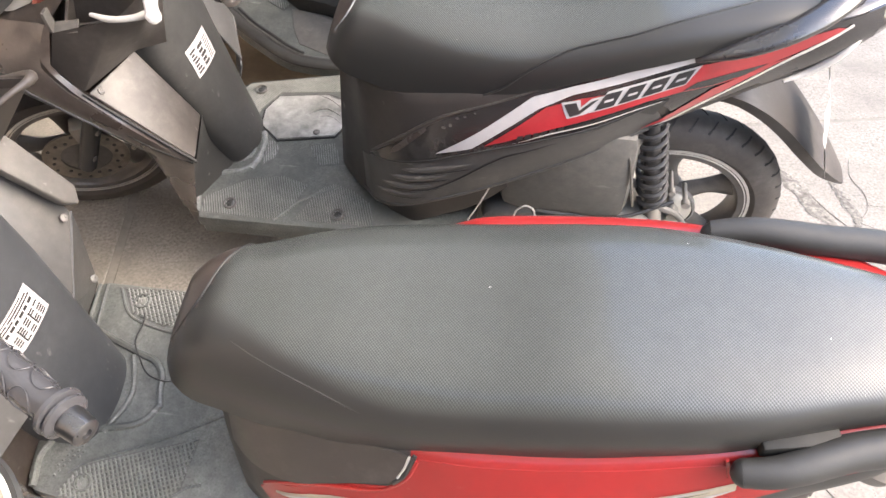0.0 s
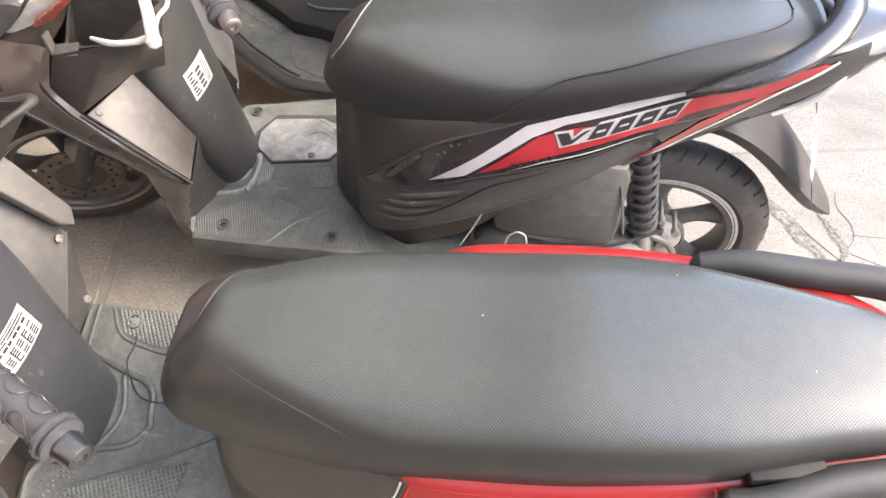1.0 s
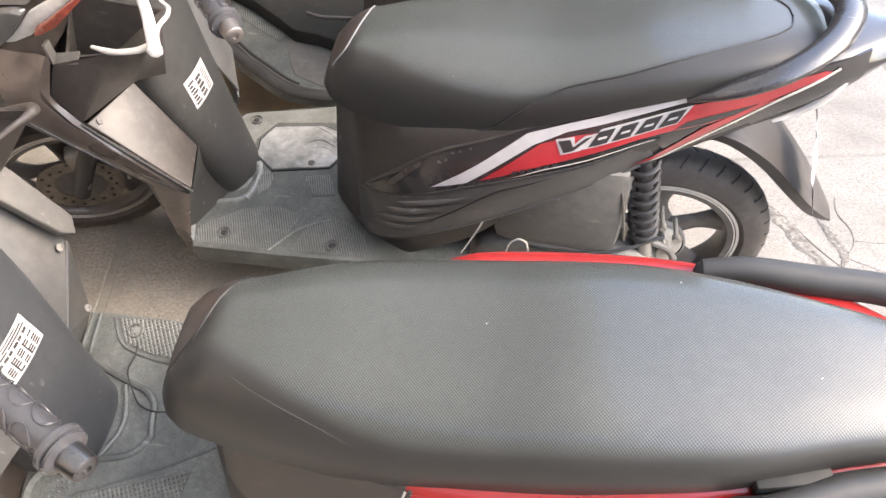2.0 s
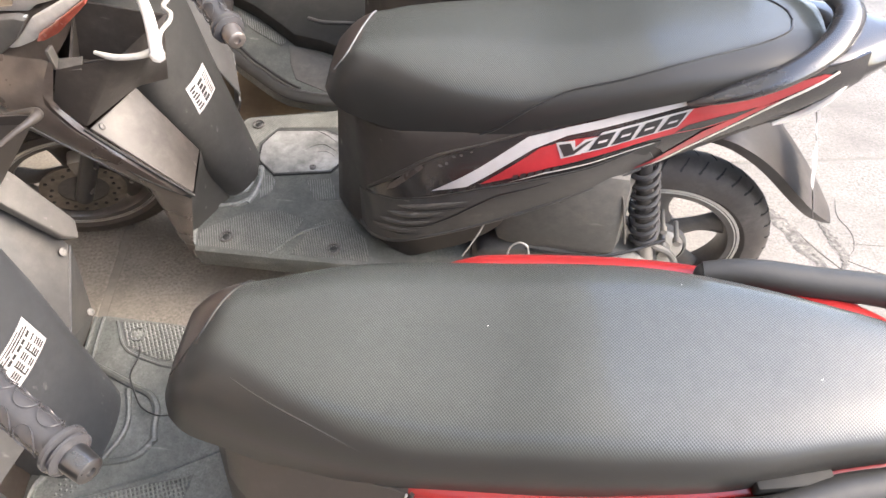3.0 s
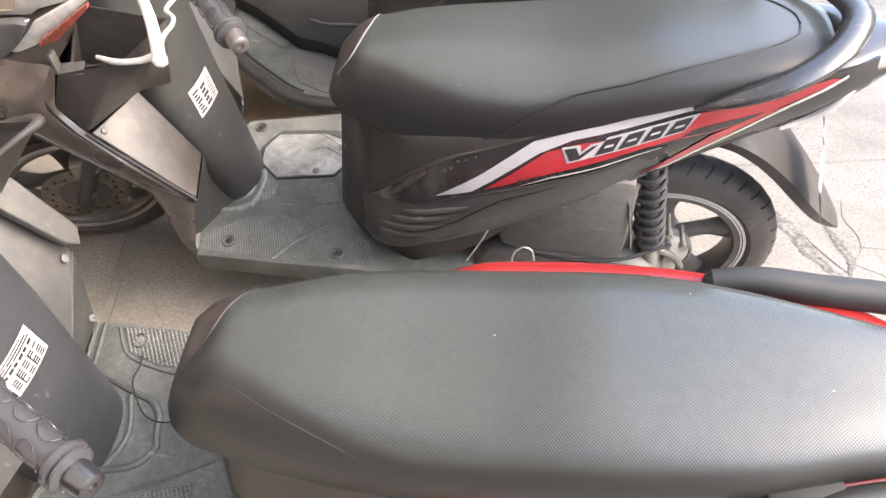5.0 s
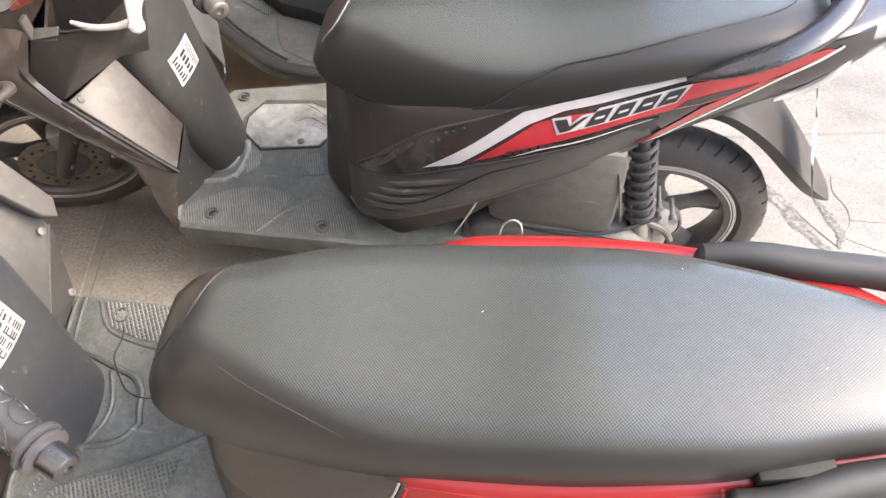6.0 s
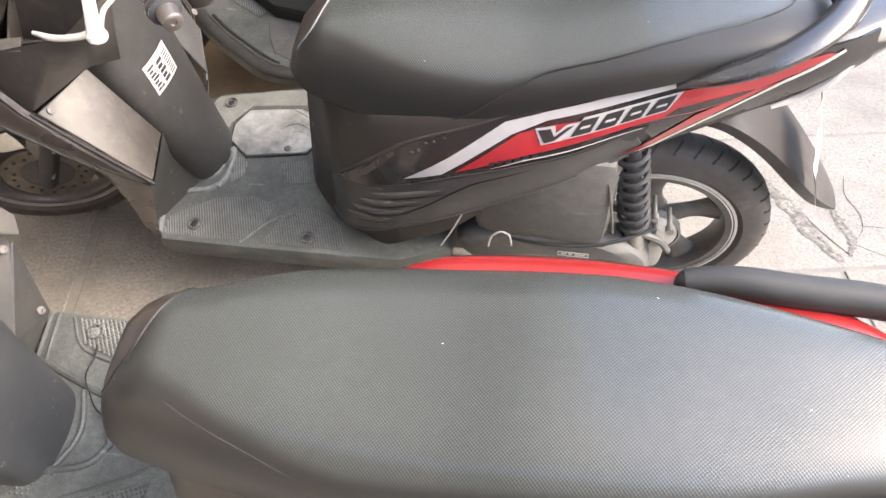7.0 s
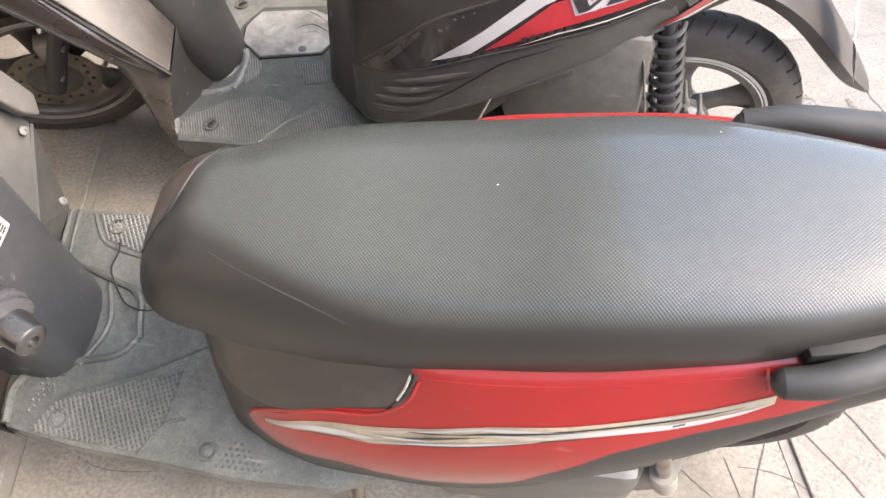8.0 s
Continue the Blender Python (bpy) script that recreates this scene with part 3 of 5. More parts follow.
def scooter(at, style, label):
    root = new("scooter")
    root.matrix_basis = at
    tagged(root, label, "scooter", "scooters parked in a row")
    red = style == "red"

    dark = style == "dark"
    form = BROAD if red else SLIM
    sform = LOW_SEAT if red else HIGH_SEAT
    skin = lambda z, t, lift=0.0: fairing_point(z, t, lift, style == "striped")

    # floor board with its mats, lid and screws
    if dark:
        near = [(-0.66, 0.0), (-0.633, -0.034), (-0.565, -0.096), (-0.495, -0.146), (-0.44, -0.184), (-0.394, -0.207), (-0.33, -0.217), (-0.277, -0.218), (-0.10, -0.19)]
        fl = part("floorboard", slab(near + [(-0.05, -0.10), (-0.05, 0.16), (-0.36, 0.20), (-0.74, 0.24)], 0.225, 0.256, 0.004), M_FLOORB, root, "dusty dark floorboard with a rolled edge")
        part("rolled_edge", tube([(x + 0.012, y + 0.014, 0.256) for x, y in near], 0.019, 48, 12, 0.7), M_DEEP, fl, "black rolled edge of the floor")
        part("edge_groove", tube([(x + 0.030, y + 0.036, 0.258) for x, y in near[1:6]], 0.007, 32, 8), M_BLACKDEC, fl)
        part("edge_ridge", tube([(x + 0.024, y + 0.027, 0.264) for x, y in near[1:]], 0.0035, 40, 8), M_MID, fl)
        mt = part("tread_mat", slab([(-0.66, 0.14), (-0.57, 0.075), (-0.47, 0.012), (-0.45, 0.035), (-0.56, 0.115), (-0.65, 0.175)], 0.254, 0.2575, 0.0), M_BED, fl)
        tagged(part("tread_rib", ribs([(-0.66, 0.14), (-0.57, 0.075), (-0.47, 0.012), (-0.45, 0.035), (-0.56, 0.115), (-0.65, 0.175)], 0.257, 0.2605, 0.0065, way=(0.35, -0.93), width=0.003), M_TREAD, mt), kind="stuff")
        part("floor_step", slab([(-0.445, 0.02), (-0.418, -0.065), (-0.385, -0.13), (-0.29, -0.17), (-0.23, -0.17), (-0.24, -0.05), (-0.36, 0.0)], 0.250, 0.2590, 0.003), M_CVT, fl, "dark worn floor step")
        part("centre_tunnel", slab([(-0.74, 0.230), (-0.585, 0.145), (-0.470, 0.058), (-0.425, 0.020), (-0.34, 0.004), (-0.24, -0.035), (-0.10, -0.03), (-0.10, 0.26), (-0.74, 0.36)], 0.20, 0.300, 0.014), M_SHADE, root, "dark raised centre tunnel")
        part("tunnel_ridge", tube([(-0.40, 0.10, 0.300), (-0.36, 0.085, 0.302), (-0.28, 0.088, 0.302), (-0.18, 0.09, 0.300)], 0.006, 20, 8), M_PLASTIC, root)
    else:
        shape = RED_OUT if red else FLOOR_OUT
        fl = part("floorboard", join(slab(shape, 0.235, 0.265, 0.008), slab([(x * 1.0 + (0.006 if x < -0.5 else 0), y * 0.965) for x, y in shape], 0.205, 0.236, 0.0)), M_FLOOR if red else M_FLOORB, root, "dusty grey-black plastic floorboard")
        for o in ((RED_MAT, RED_FAR) if red else (MAT_FRONT, MAT_REAR, MAT_FAR)):
            mt = part("tread_mat", slab(o, 0.262, 0.2656, 0.0), M_BED, fl, "ribbed foot tread")
            tagged(part("tread_rib", ribs(o, 0.265, 0.2690 if red else 0.2680, pitch=0.0072 if red else 0.0054, way=(0.50, -0.866) if red else (0.36, -0.933) if o in (MAT_FRONT, MAT_REAR) else (0.5, 0.86), width=0.0042 if red else 0.0028), M_TREAD, mt), kind="stuff")
            if red:
                tagged(part("tread_rib", ribs(o, 0.265, 0.2680, way=(0.90, 0.43), width=0.003), M_TREAD, mt), kind="stuff")
        if red:
            spots = [(-0.426, -0.174), (-0.179, -0.197), (-0.447, 0.172), (-0.185, 0.168)]
            for o in STUDS:
                bm = bmesh.new()
                xs, ys = [p[0] for p in o], [p[1] for p in o]
                y = min(ys)
                while y < max(ys):
                    x = min(xs) + (0.005 if int(round((y - min(ys)) / 0.009)) % 2 else 0)
                    while x < max(xs):
                        odd = sum((a[1] > y) != (b[1] > y) and x < (b[0] - a[0]) * (y - a[1]) / (b[1] - a[1]) + a[0] for a, b in zip(o, o[1:] + o[:1])) % 2
                        if odd:
                            bmesh.ops.create_cone(bm, cap_ends=True, segments=8, radius1=0.0032, radius2=0.0012, depth=0.0016, matrix=Matrix.Translation((x, y, 0.2656)))
                        x += 0.010
                    y += 0.009
                tagged(part("tread_stud", bm, M_FLOORB, fl), kind="stuff")
            for line, r in (([(-0.342, -0.021), (-0.358, -0.051), (-0.433, -0.080), (-0.498, -0.100), (-0.517, -0.128), (-0.510, -0.190)], 0.007), ([(-0.425, -0.085), (-0.416, -0.061), (-0.403, -0.028), (-0.402, 0.0), (-0.409, 0.023), (-0.425, 0.062)], 0.006), ([(-0.342, -0.030), (-0.352, 0.0), (-0.360, 0.034), (-0.376, 0.053), (-0.416, 0.068), (-0.517, 0.104)], 0.007), ([(-0.286, -0.214), (-0.262, -0.168), (-0.250, -0.158), (-0.226, -0.151)], 0.003), ([(-0.460, -0.160), (-0.440, -0.142), (-0.399, -0.122), (-0.322, -0.086), (-0.22, -0.027)], 0.003), ([(-0.500, 0.196), (-0.463, 0.142), (-0.40, 0.120), (-0.28, 0.114)], 0.003), ([(-0.544, 0.199), (-0.539, 0.15), (-0.534, 0.110)], 0.004), ([(-0.529, 0.200), (-0.522, 0.15), (-0.515, 0.105)], 0.0045)):
                part("floor_ridge", tube([(x, y, 0.2648) for x, y in line], r, 36, 8), M_FLOORB, fl)
        else:
            spots = [(-0.435, -0.165), (-0.185, -0.168), (-0.466, 0.200)]
            for s in (-1, 1):
                part("raised_border", tube([(-0.417, s * -0.059, 0.265), (-0.408, 0.0, 0.265), (-0.412, s * 0.040, 0.265), (-0.430, s * 0.060, 0.265), (-0.505, s * 0.090, 0.265), (-0.516, s * 0.110, 0.265), (-0.503, s * 0.196, 0.265)], 0.007, 44, 8), M_FLOOR, fl)
                part("floor_ridge", tube([(-0.426, 0.0, 0.266), (-0.430, s * 0.018, 0.266), (-0.445, s * 0.032, 0.266), (-0.498, s * 0.052, 0.266), (-0.556, s * 0.070, 0.266)], 0.005, 30, 8), M_FLOOR, fl)
                part("seam_ridge", tube([(-0.325, s * 0.198, 0.265), (-0.275, s * 0.135, 0.267), (-0.20, s * 0.088, 0.266)], 0.0035, 16, 6), M_FLOOR, fl)
        for x, y in spots:
            part("screw_well", lathe([(0.0001, 0.2655), (0.0125, 0.2655), (0.0125, 0.2715), (0.0150, 0.2715), (0.0165, 0.2650), (0.0001, 0.2640)], 24, "Z"), M_FLOOR if red else M_CVT, fl).location = (x, y, 0)
            part("screw", bolt((x, y, 0.2658), 0.0085, 0.004), M_TREAD if red else M_BLACKDEC, fl)
    if style == "striped":
        lid = [(-0.430, 0.080), (-0.435, 0.130), (-0.412, 0.180), (-0.290, 0.198), (-0.240, 0.180), (-0.222, 0.110), (-0.246, 0.063), (-0.380, 0.037)]
        part("battery_lid", slab(lid, 0.255, 0.272, 0.003), M_LID, root, "worn pale plastic lid in the floor")
        for line, r in (([(-0.318, 0.195, 0.2722), (-0.285, 0.182, 0.2728), (-0.240, 0.150, 0.2722)], 0.0022), ([(-0.300, 0.196, 0.2722), (-0.262, 0.184, 0.2726), (-0.236, 0.168, 0.2722)], 0.0016), ([(-0.330, 0.118, 0.2722), (-0.305, 0.140, 0.2730), (-0.284, 0.147, 0.2732), (-0.258, 0.136, 0.2728), (-0.232, 0.118, 0.2722)], 0.0024), ([(-0.300, 0.118, 0.2722), (-0.270, 0.124, 0.2726), (-0.240, 0.106, 0.2722)], 0.0014)):
            part("lid_crease", tube(line, [0.0004, r * 0.6, r * 0.6, 0.0004], 24, 8), M_LID, root)
        part("lid_gap", slab([((x + 0.33) * 1.035 - 0.33, (y - 0.118) * 1.045 + 0.118) for x, y in lid], 0.255, 0.2690, 0.0), M_BLACKDEC, root)
        part("lid_screw", bolt((-0.290, 0.068, 0.2718), 0.0085, 0.004), M_CVT, root)
        for corner in ([(-0.395, -0.046), (-0.371, -0.020), (-0.371, 0.020), (-0.385, 0.034), (-0.408, 0.037)], [(-0.300, 0.030), (-0.240, 0.045), (-0.209, -0.020), (-0.262, -0.032)]):
            mt = part("tread_mat", slab(corner, 0.262, 0.2662, 0.0), M_BED, fl)
            tagged(part("tread_rib", ribs(corner, 0.265, 0.2680, 0.0054, width=0.0028), M_TREAD, mt), kind="stuff")

    # leg shield: centre column, two wings, front fairing
    if not dark:
        part("inner_column", loft([column_ring(z, ax, w - 0.021 * max(0.0, 0.60 - z) / 0.338, -0.021 * max(0.0, 0.60 - z) / 0.338) for z, ax, w in COLUMN] if red else [column_ring(z, ax, w - 0.030 * max(0.0, 0.50 - z) / 0.238, 0.038 * max(0.0, 0.50 - z) / 0.238) for z, ax, w in COLUMN]), M_COLUMN if red else M_DEEP, root, "curved black plastic inner leg shield")
    if not dark:
        z0, z1, a0, a1 = (0.520, 0.585, -0.80, 0.24) if red else (0.544, 0.612, -0.60, 0.175)
        patch = lambda lift, u0, u1, v0, v1, n=8: loft([[column_point(z0 + (z1 - z0) * (v0 + (v1 - v0) * q), a0 + (a1 - a0) * (u0 + (u1 - u0) * k / n), lift) for k in range(n + 1)] for q in (0, 0.25, 0.5, 0.75, 1)], False, False)
        st = part("warning_sticker", patch(0.0012, 0, 1, 0, 1, 14), M_WHITE, root, "white sticker with unreadable dark print")
        bars = [(0.05, 0.24, 0.08, 0.30), (0.05, 0.24, 0.34, 0.40)]
        for col in range(5):
            c0 = 0.29 + 0.135 * col
            bars += [(c0, c0 + 0.10, 0.08 + 0.075 * q, 0.125 + 0.075 * q) for q in range(6) if (col * 7 + q * 3) % 5]
            bars += [(c0, c0 + 0.022, 0.08, 0.52)] if col % 2 else []
        bars += [(0.05 + 0.11 * q, 0.12 + 0.11 * q + 0.02 * (q % 2), 0.62, 0.70) for q in range(8)]
        bars += [(0.05, 0.50, 0.76, 0.80), (0.54, 0.94, 0.76, 0.80), (0.05, 0.40, 0.84, 0.88), (0.44, 0.90, 0.84, 0.88), (0.10, 0.80, 0.92, 0.95)]
        if not red:
            bars = [(0.08 + 0.02 * (q % 2), 0.34 - 0.05 * (q % 3), 0.10 + 0.115 * q, 0.17 + 0.115 * q) for q in range(7)]
            bars += [(0.42, 0.66 - 0.06 * (q % 2), 0.10 + 0.15 * q, 0.205 + 0.15 * q) for q in range(5)]
            bars += [(0.72, 0.93, 0.09 + 0.085 * q, 0.125 + 0.085 * q) for q in range(9)]
        for u0, u1, v0, v1 in bars:
            part("print_bar", patch(0.0020, u0, u1, v0, v1, 3), M_BLACKDEC, st)
        for s in (-1, 1):
            dx = -0.044 if s > 0 else -0.010
            inn = 0.022 if red and s > 0 else 0.0
            wide = 0.225 if red or s < 0 else 0.192
            panel = [(-0.432 + dx, s * wide, 0.480 - 0.5 * dx), (-0.438 - inn, s * (0.100 - inn), 0.455), (-0.543 - inn, s * (0.108 - inn), 0.648), (-0.556, s * (wide + 0.010), 0.703)]
            if not red and s < 0:
                panel = [(-0.431, -0.222, 0.483), (-0.464, -0.098, 0.475), (-0.529, -0.125, 0.662), (-0.584, -0.228, 0.645)]
            if red and s > 0:
                panel = [(-0.487, 0.199, 0.524), (-0.460, 0.078, 0.455), (-0.565, 0.086, 0.648), (-0.585, 0.215, 0.755)]
            pn = part("leg_panel", plate(panel if s < 0 else panel[::-1], 0.006), M_BODY if s < 0 and not red else M_MID if red and s > 0 else M_PLASTIC, root, "satin plastic leg panel")
            for p in ((-0.484, 0.178, 0.531), (-0.493, 0.155, 0.372)) if red and s > 0 else ((-0.452 + dx * 0.8, 0.210, 0.508 - 0.4 * dx), ((-0.535, 0.217, 0.670) if red or s > 0 else (-0.569, 0.212, 0.638))):
                part("screw", bolt((p[0], s * p[1], p[2]), 0.0075, 0.003, "Z", pose(0, 0, 0, 0, 58, 0)), M_CVT, pn)
            if red and s > 0:
                out = (Vector((0.070, 0.008, -0.107)).cross(Vector((0.008, -0.048, 0.002)))).normalized()
                out = out if out.x > 0 else -out
                part("shield_ledge", plate([Vector(p) + out * 0.014 for p in ((-0.600, 0.205, 0.785), (-0.540, 0.213, 0.662), (-0.496, 0.219, 0.551), (-0.488, 0.197, 0.530), (-0.499, 0.182, 0.550), (-0.537, 0.162, 0.650), (-0.600, 0.150, 0.785))], 0.022, 0.004), M_GREY, root, "scuffed grey ledge on the leg shield")
            low = [(-0.436 + dx, s * (wide + 0.002), 0.476 - 0.5 * dx), (-0.442 - inn, s * (0.09 - inn), 0.446), (-0.500 - inn, s * (0.07 - inn), 0.265), (-0.525, s * 0.190, 0.264)]
            if not red and s < 0:
                low = [(-0.431, -0.224, 0.478), (-0.465, -0.094, 0.470), (-0.480, -0.060, 0.265), (-0.528, -0.192, 0.264)]
                for off, r, mat in ((0.0, 0.0036, M_SHADE), (0.019, 0.0024, M_SHADE)):
                    part("shield_groove", tube([(-0.592 - off, -0.2335 - 0.3 * off, 0.648 - off), (-0.55 - off, -0.2335 - 0.3 * off, 0.604 - off), (-0.49 - off, -0.231 - 0.3 * off, 0.542 - off), (-0.428 - 0.5 * off, -0.2275, 0.479 - 0.3 * off)], r, 24, 8), mat, root)
                lower = [(-0.632, -0.224, 0.702), (-0.588, -0.231, 0.650), (-0.524, -0.129, 0.668), (-0.470, -0.105, 0.672)]
                upper = [(-0.594, -0.224, 0.778), (-0.484, -0.215, 0.805), (-0.416, -0.206, 0.811), (-0.428, -0.110, 0.826)]
                rows = []
                for q in range(9):
                    ends = [Vector(u).lerp(Vector(v), q / 8) for u, v in zip(lower, upper)]
                    rows.append([ends[0], ends[0].lerp(ends[1], 0.5), ends[0].lerp(ends[1], 0.90), ends[1] * 0.96 + (ends[0] + ends[2]) * 0.02, ends[1].lerp(ends[2], 0.08), ends[1].lerp(ends[2], 0.5), ends[1].lerp(ends[2], 0.86), ends[2] * 0.90 + (ends[1] + ends[3]) * 0.05, ends[2].lerp(ends[3], 0.14), ends[2].lerp(ends[3], 0.5), ends[3]])
                part("pocket_skirt", loft(rows, False, False), M_DARK, root, "dark smooth panel under the glove pocket")
            if red and s > 0:
                low = [(-0.487, 0.198, 0.523), (-0.462, 0.066, 0.446), (-0.540, 0.050, 0.265), (-0.556, 0.203, 0.264)]
            if not red and s < 0:
                c = [Vector(p) for p in ((-0.431, -0.223, 0.478), (-0.464, -0.094, 0.472), (-0.462, -0.040, 0.262), (-0.528, -0.190, 0.262))]
                rows = [[c[0].lerp(c[1], u / 8).lerp(c[3].lerp(c[2], u / 8), v / 8) - Vector((0.018 * math.sin(math.pi * v / 8), 0, 0)) for u in range(9)] for v in range(9)]
                part("lower_panel", loft(rows, False, False), M_DEEP, root)
            elif not (red and s < 0):
                part("lower_panel", plate(low if s < 0 else low[::-1], 0.004, 0.0), M_PLASTIC, root)
    rings = []
    for i in range(31):
        z = (0.66 if dark else 0.22) + (0.25 if dark else 0.69) * i / 30
        rings.append([skin(z, math.pi * k / 32) for k in range(33)])
    fairing = loft(rings, False, False)
    bmesh.ops.solidify(fairing, geom=fairing.faces[:], thickness=0.006)
    ff = part("front_fairing", fairing, M_FAIR, root, "worn black front fairing")
    if not dark:
        def outer(z):
            if not red:
                zs = [0.26, 0.485, 0.648, 0.703, 0.785, 0.83]
                return Vector((float(np.interp(z, zs, [-0.500, -0.434, -0.590, -0.630, -0.596, -0.580])), -float(np.interp(z, zs, [0.205, 0.224, 0.232, 0.229, 0.224, 0.20])), z))
            return Vector((float(np.interp(z, [0.26, 0.485, 0.703, 0.785, 0.83], [-0.500, -0.442, -0.556, -0.575, -0.575])), -float(np.interp(z, [0.26, 0.485, 0.703, 0.785, 0.83], [0.205, 0.223, 0.233, 0.224, 0.20])), z))
        rows = []
        for i in range(25):
            z = 0.30 + 0.49 * i / 24
            a = outer(z)
            q = Vector(skin(z, 0.02, 0.004))
            rows.append([a + Vector((-0.012, 0.010, 0)), a, (a + q) / 2 + Vector((0.004, -0.004, 0.002)), q, Vector(skin(z, 0.07, 0.005)), Vector(skin(z, 0.14, 0.004)), Vector(skin(z, 0.30, 0.003)), Vector(skin(z, 0.60, 0.001))])
        part("wing_edge", loft(rows, False, False), M_FAIR, ff, "rounded edge of the leg shield wing")
        for z0, z1, t0, t1, mat in ((0.50, 0.70, 0.16, 0.26, M_MID), (0.45, 0.66, 0.34, 0.50, M_DARK)):
            rows = []
            for i in range(13):
                z = z0 + (z1 - z0) * i / 12
                e = math.sin(math.pi * (0.08 + 0.84 * i / 12)) ** 0.5
                rows.append([Vector(skin(z, t0 + (t1 - t0) * u, o * e)) for u, o in ((0, -0.002), (0.06, 0.005), (0.3, 0.007), (0.6, 0.006), (0.9, 0.004), (1, -0.002))])
            part("fairing_band", loft(rows, False, False), mat, ff)
    if style == "striped":
        pane = lambda y, pts, d: plate([(x, y, z) for x, z in pts], d, 0.003)
        part("turn_signal", pane(-0.206, [(-0.611, 0.828), (-0.597, 0.848), (-0.57, 0.864), (-0.487, 0.922), (-0.489, 0.912), (-0.56, 0.851), (-0.593, 0.833)], 0.012), M_LENS, ff, "orange-red turn signal lens")
        part("lamp_cowl", pane(-0.200, [(-0.707, 0.779), (-0.629, 0.815), (-0.604, 0.836), (-0.491, 0.919), (-0.504, 0.923), (-0.613, 0.862), (-0.646, 0.829)], 0.012), M_PALE, ff, "pale grey lamp cowl")
        hd = part("headlamp", pane(-0.190, [(-0.743, 0.76), (-0.693, 0.857), (-0.638, 0.867), (-0.618, 0.864), (-0.655, 0.82), (-0.714, 0.775)], 0.02), M_MID, ff, "dark headlamp housing")
        part("headlamp_glass", pane(-0.195, [(-0.669, 0.849), (-0.614, 0.87), (-0.637, 0.843), (-0.678, 0.825)], 0.006), M_CLEAR, hd, "clear headlamp glass")
        part("headlamp_cowl", pane(-0.150, [(-0.739, 0.83), (-0.651, 0.838), (-0.635, 0.851), (-0.534, 0.884), (-0.525, 0.919), (-0.7, 0.906)], 0.02), M_PALE, ff, "pale headlamp cowl")
        part("cowl_sticker", pane(-0.153, [(-0.701, 0.898), (-0.649, 0.902), (-0.674, 0.851), (-0.73, 0.843)], 0.002), M_BEIGE, ff, "orange-beige sticker")

    # glove pockets above the panels
    for s in (() if dark else (-1, 1)):
        A = [Vector((-0.565, s * 0.225, 0.785)), Vector((-0.412, s * 0.220, 0.815)), Vector((-0.405, s * 0.105, 0.858)), Vector((-0.565, s * 0.09, 0.868))]
        U = [Vector((-0.558, s * 0.236, 0.704)), Vector((-0.544, s * 0.110, 0.650)), Vector((-0.50, s * 0.10, 0.70)), Vector((-0.60, s * 0.09, 0.72))]
        if not red and s < 0:
            A = [Vector(v) for v in ((-0.575, -0.212, 0.782), (-0.420, -0.200, 0.808), (-0.412, -0.128, 0.838), (-0.575, -0.128, 0.855))]
            U = [Vector((-0.600, -0.190, 0.705)), Vector((-0.570, -0.105, 0.652)), Vector((-0.53, -0.09, 0.70)), Vector((-0.62, -0.09, 0.72))]
        mid = sum(A, Vector()) / 4
        pk = bmesh.new()
        rim_o = [pk.verts.new(p) for p in A]
        rim_i = [pk.verts.new(mid + (p - mid) * 0.93) for p in A]
        bot = [pk.verts.new(mid + (p - mid) * 0.6 + Vector((-0.10, 0, -0.10))) for p in A]
        und = [pk.verts.new(p) for p in U]
        for i in range(4):
            j = (i + 1) % 4
            pk.faces.new((rim_o[i], rim_o[j], rim_i[j], rim_i[i]))
            pk.faces.new((rim_i[i], rim_i[j], bot[j], bot[i]))
            pk.faces.new((rim_o[i], und[i], und[j], rim_o[j]))
        pk.faces.new(bot)
        pk.faces.new(und)
        bmesh.ops.recalc_face_normals(pk, faces=pk.faces[:])
        p = part("glove_pocket", pk, M_DARK, root, "open black glove pocket")
        if red or s > 0:
            part("pocket_rim", tube([A[0], (A[0] + A[1]) / 2 + Vector((0, 0, -0.006)), A[1], (A[1] + A[2]) / 2, A[2]], [0.003, 0.005, 0.0085, 0.0045, 0.0035], 40, 10), M_DARK if red else M_PALE, p, "thin pocket rim")
        else:
            part("pocket_rim", tube([(-0.520, -0.206, 0.808), (-0.481, -0.214, 0.808), (-0.440, -0.209, 0.811), (-0.414, -0.203, 0.815), (-0.402, -0.210, 0.816)], [0.0035, 0.0055, 0.0055, 0.0065, 0.0125], 40, 10), M_PALE, p, "pale rim of the glove pocket")
            part("pocket_rim", tube([(-0.402, -0.208, 0.824), (-0.411, -0.165, 0.830), (-0.407, -0.132, 0.831), (-0.411, -0.118, 0.831), (-0.434, -0.093, 0.830), (-0.432, -0.078, 0.831), (-0.420, -0.045, 0.834)], [0.006, 0.0045, 0.004, 0.004, 0.004, 0.004, 0.004], 60, 8), M_PALE, p, "thin kinked rim of the glove pocket")
        part("pocket_bracket", join(plate([(-0.598, s * 0.222, 0.772), (-0.548, s * 0.222, 0.782), (-0.548, s * 0.205, 0.796), (-0.598, s * 0.205, 0.786)], 0.003, 0), box((-0.600, s * 0.213 - 0.009, 0.775), (-0.594, s * 0.213 + 0.009, 0.815), 0.001)), M_DARK if red else M_GREY, p)

    # rear body and its panels
    bm = body_mesh(form)
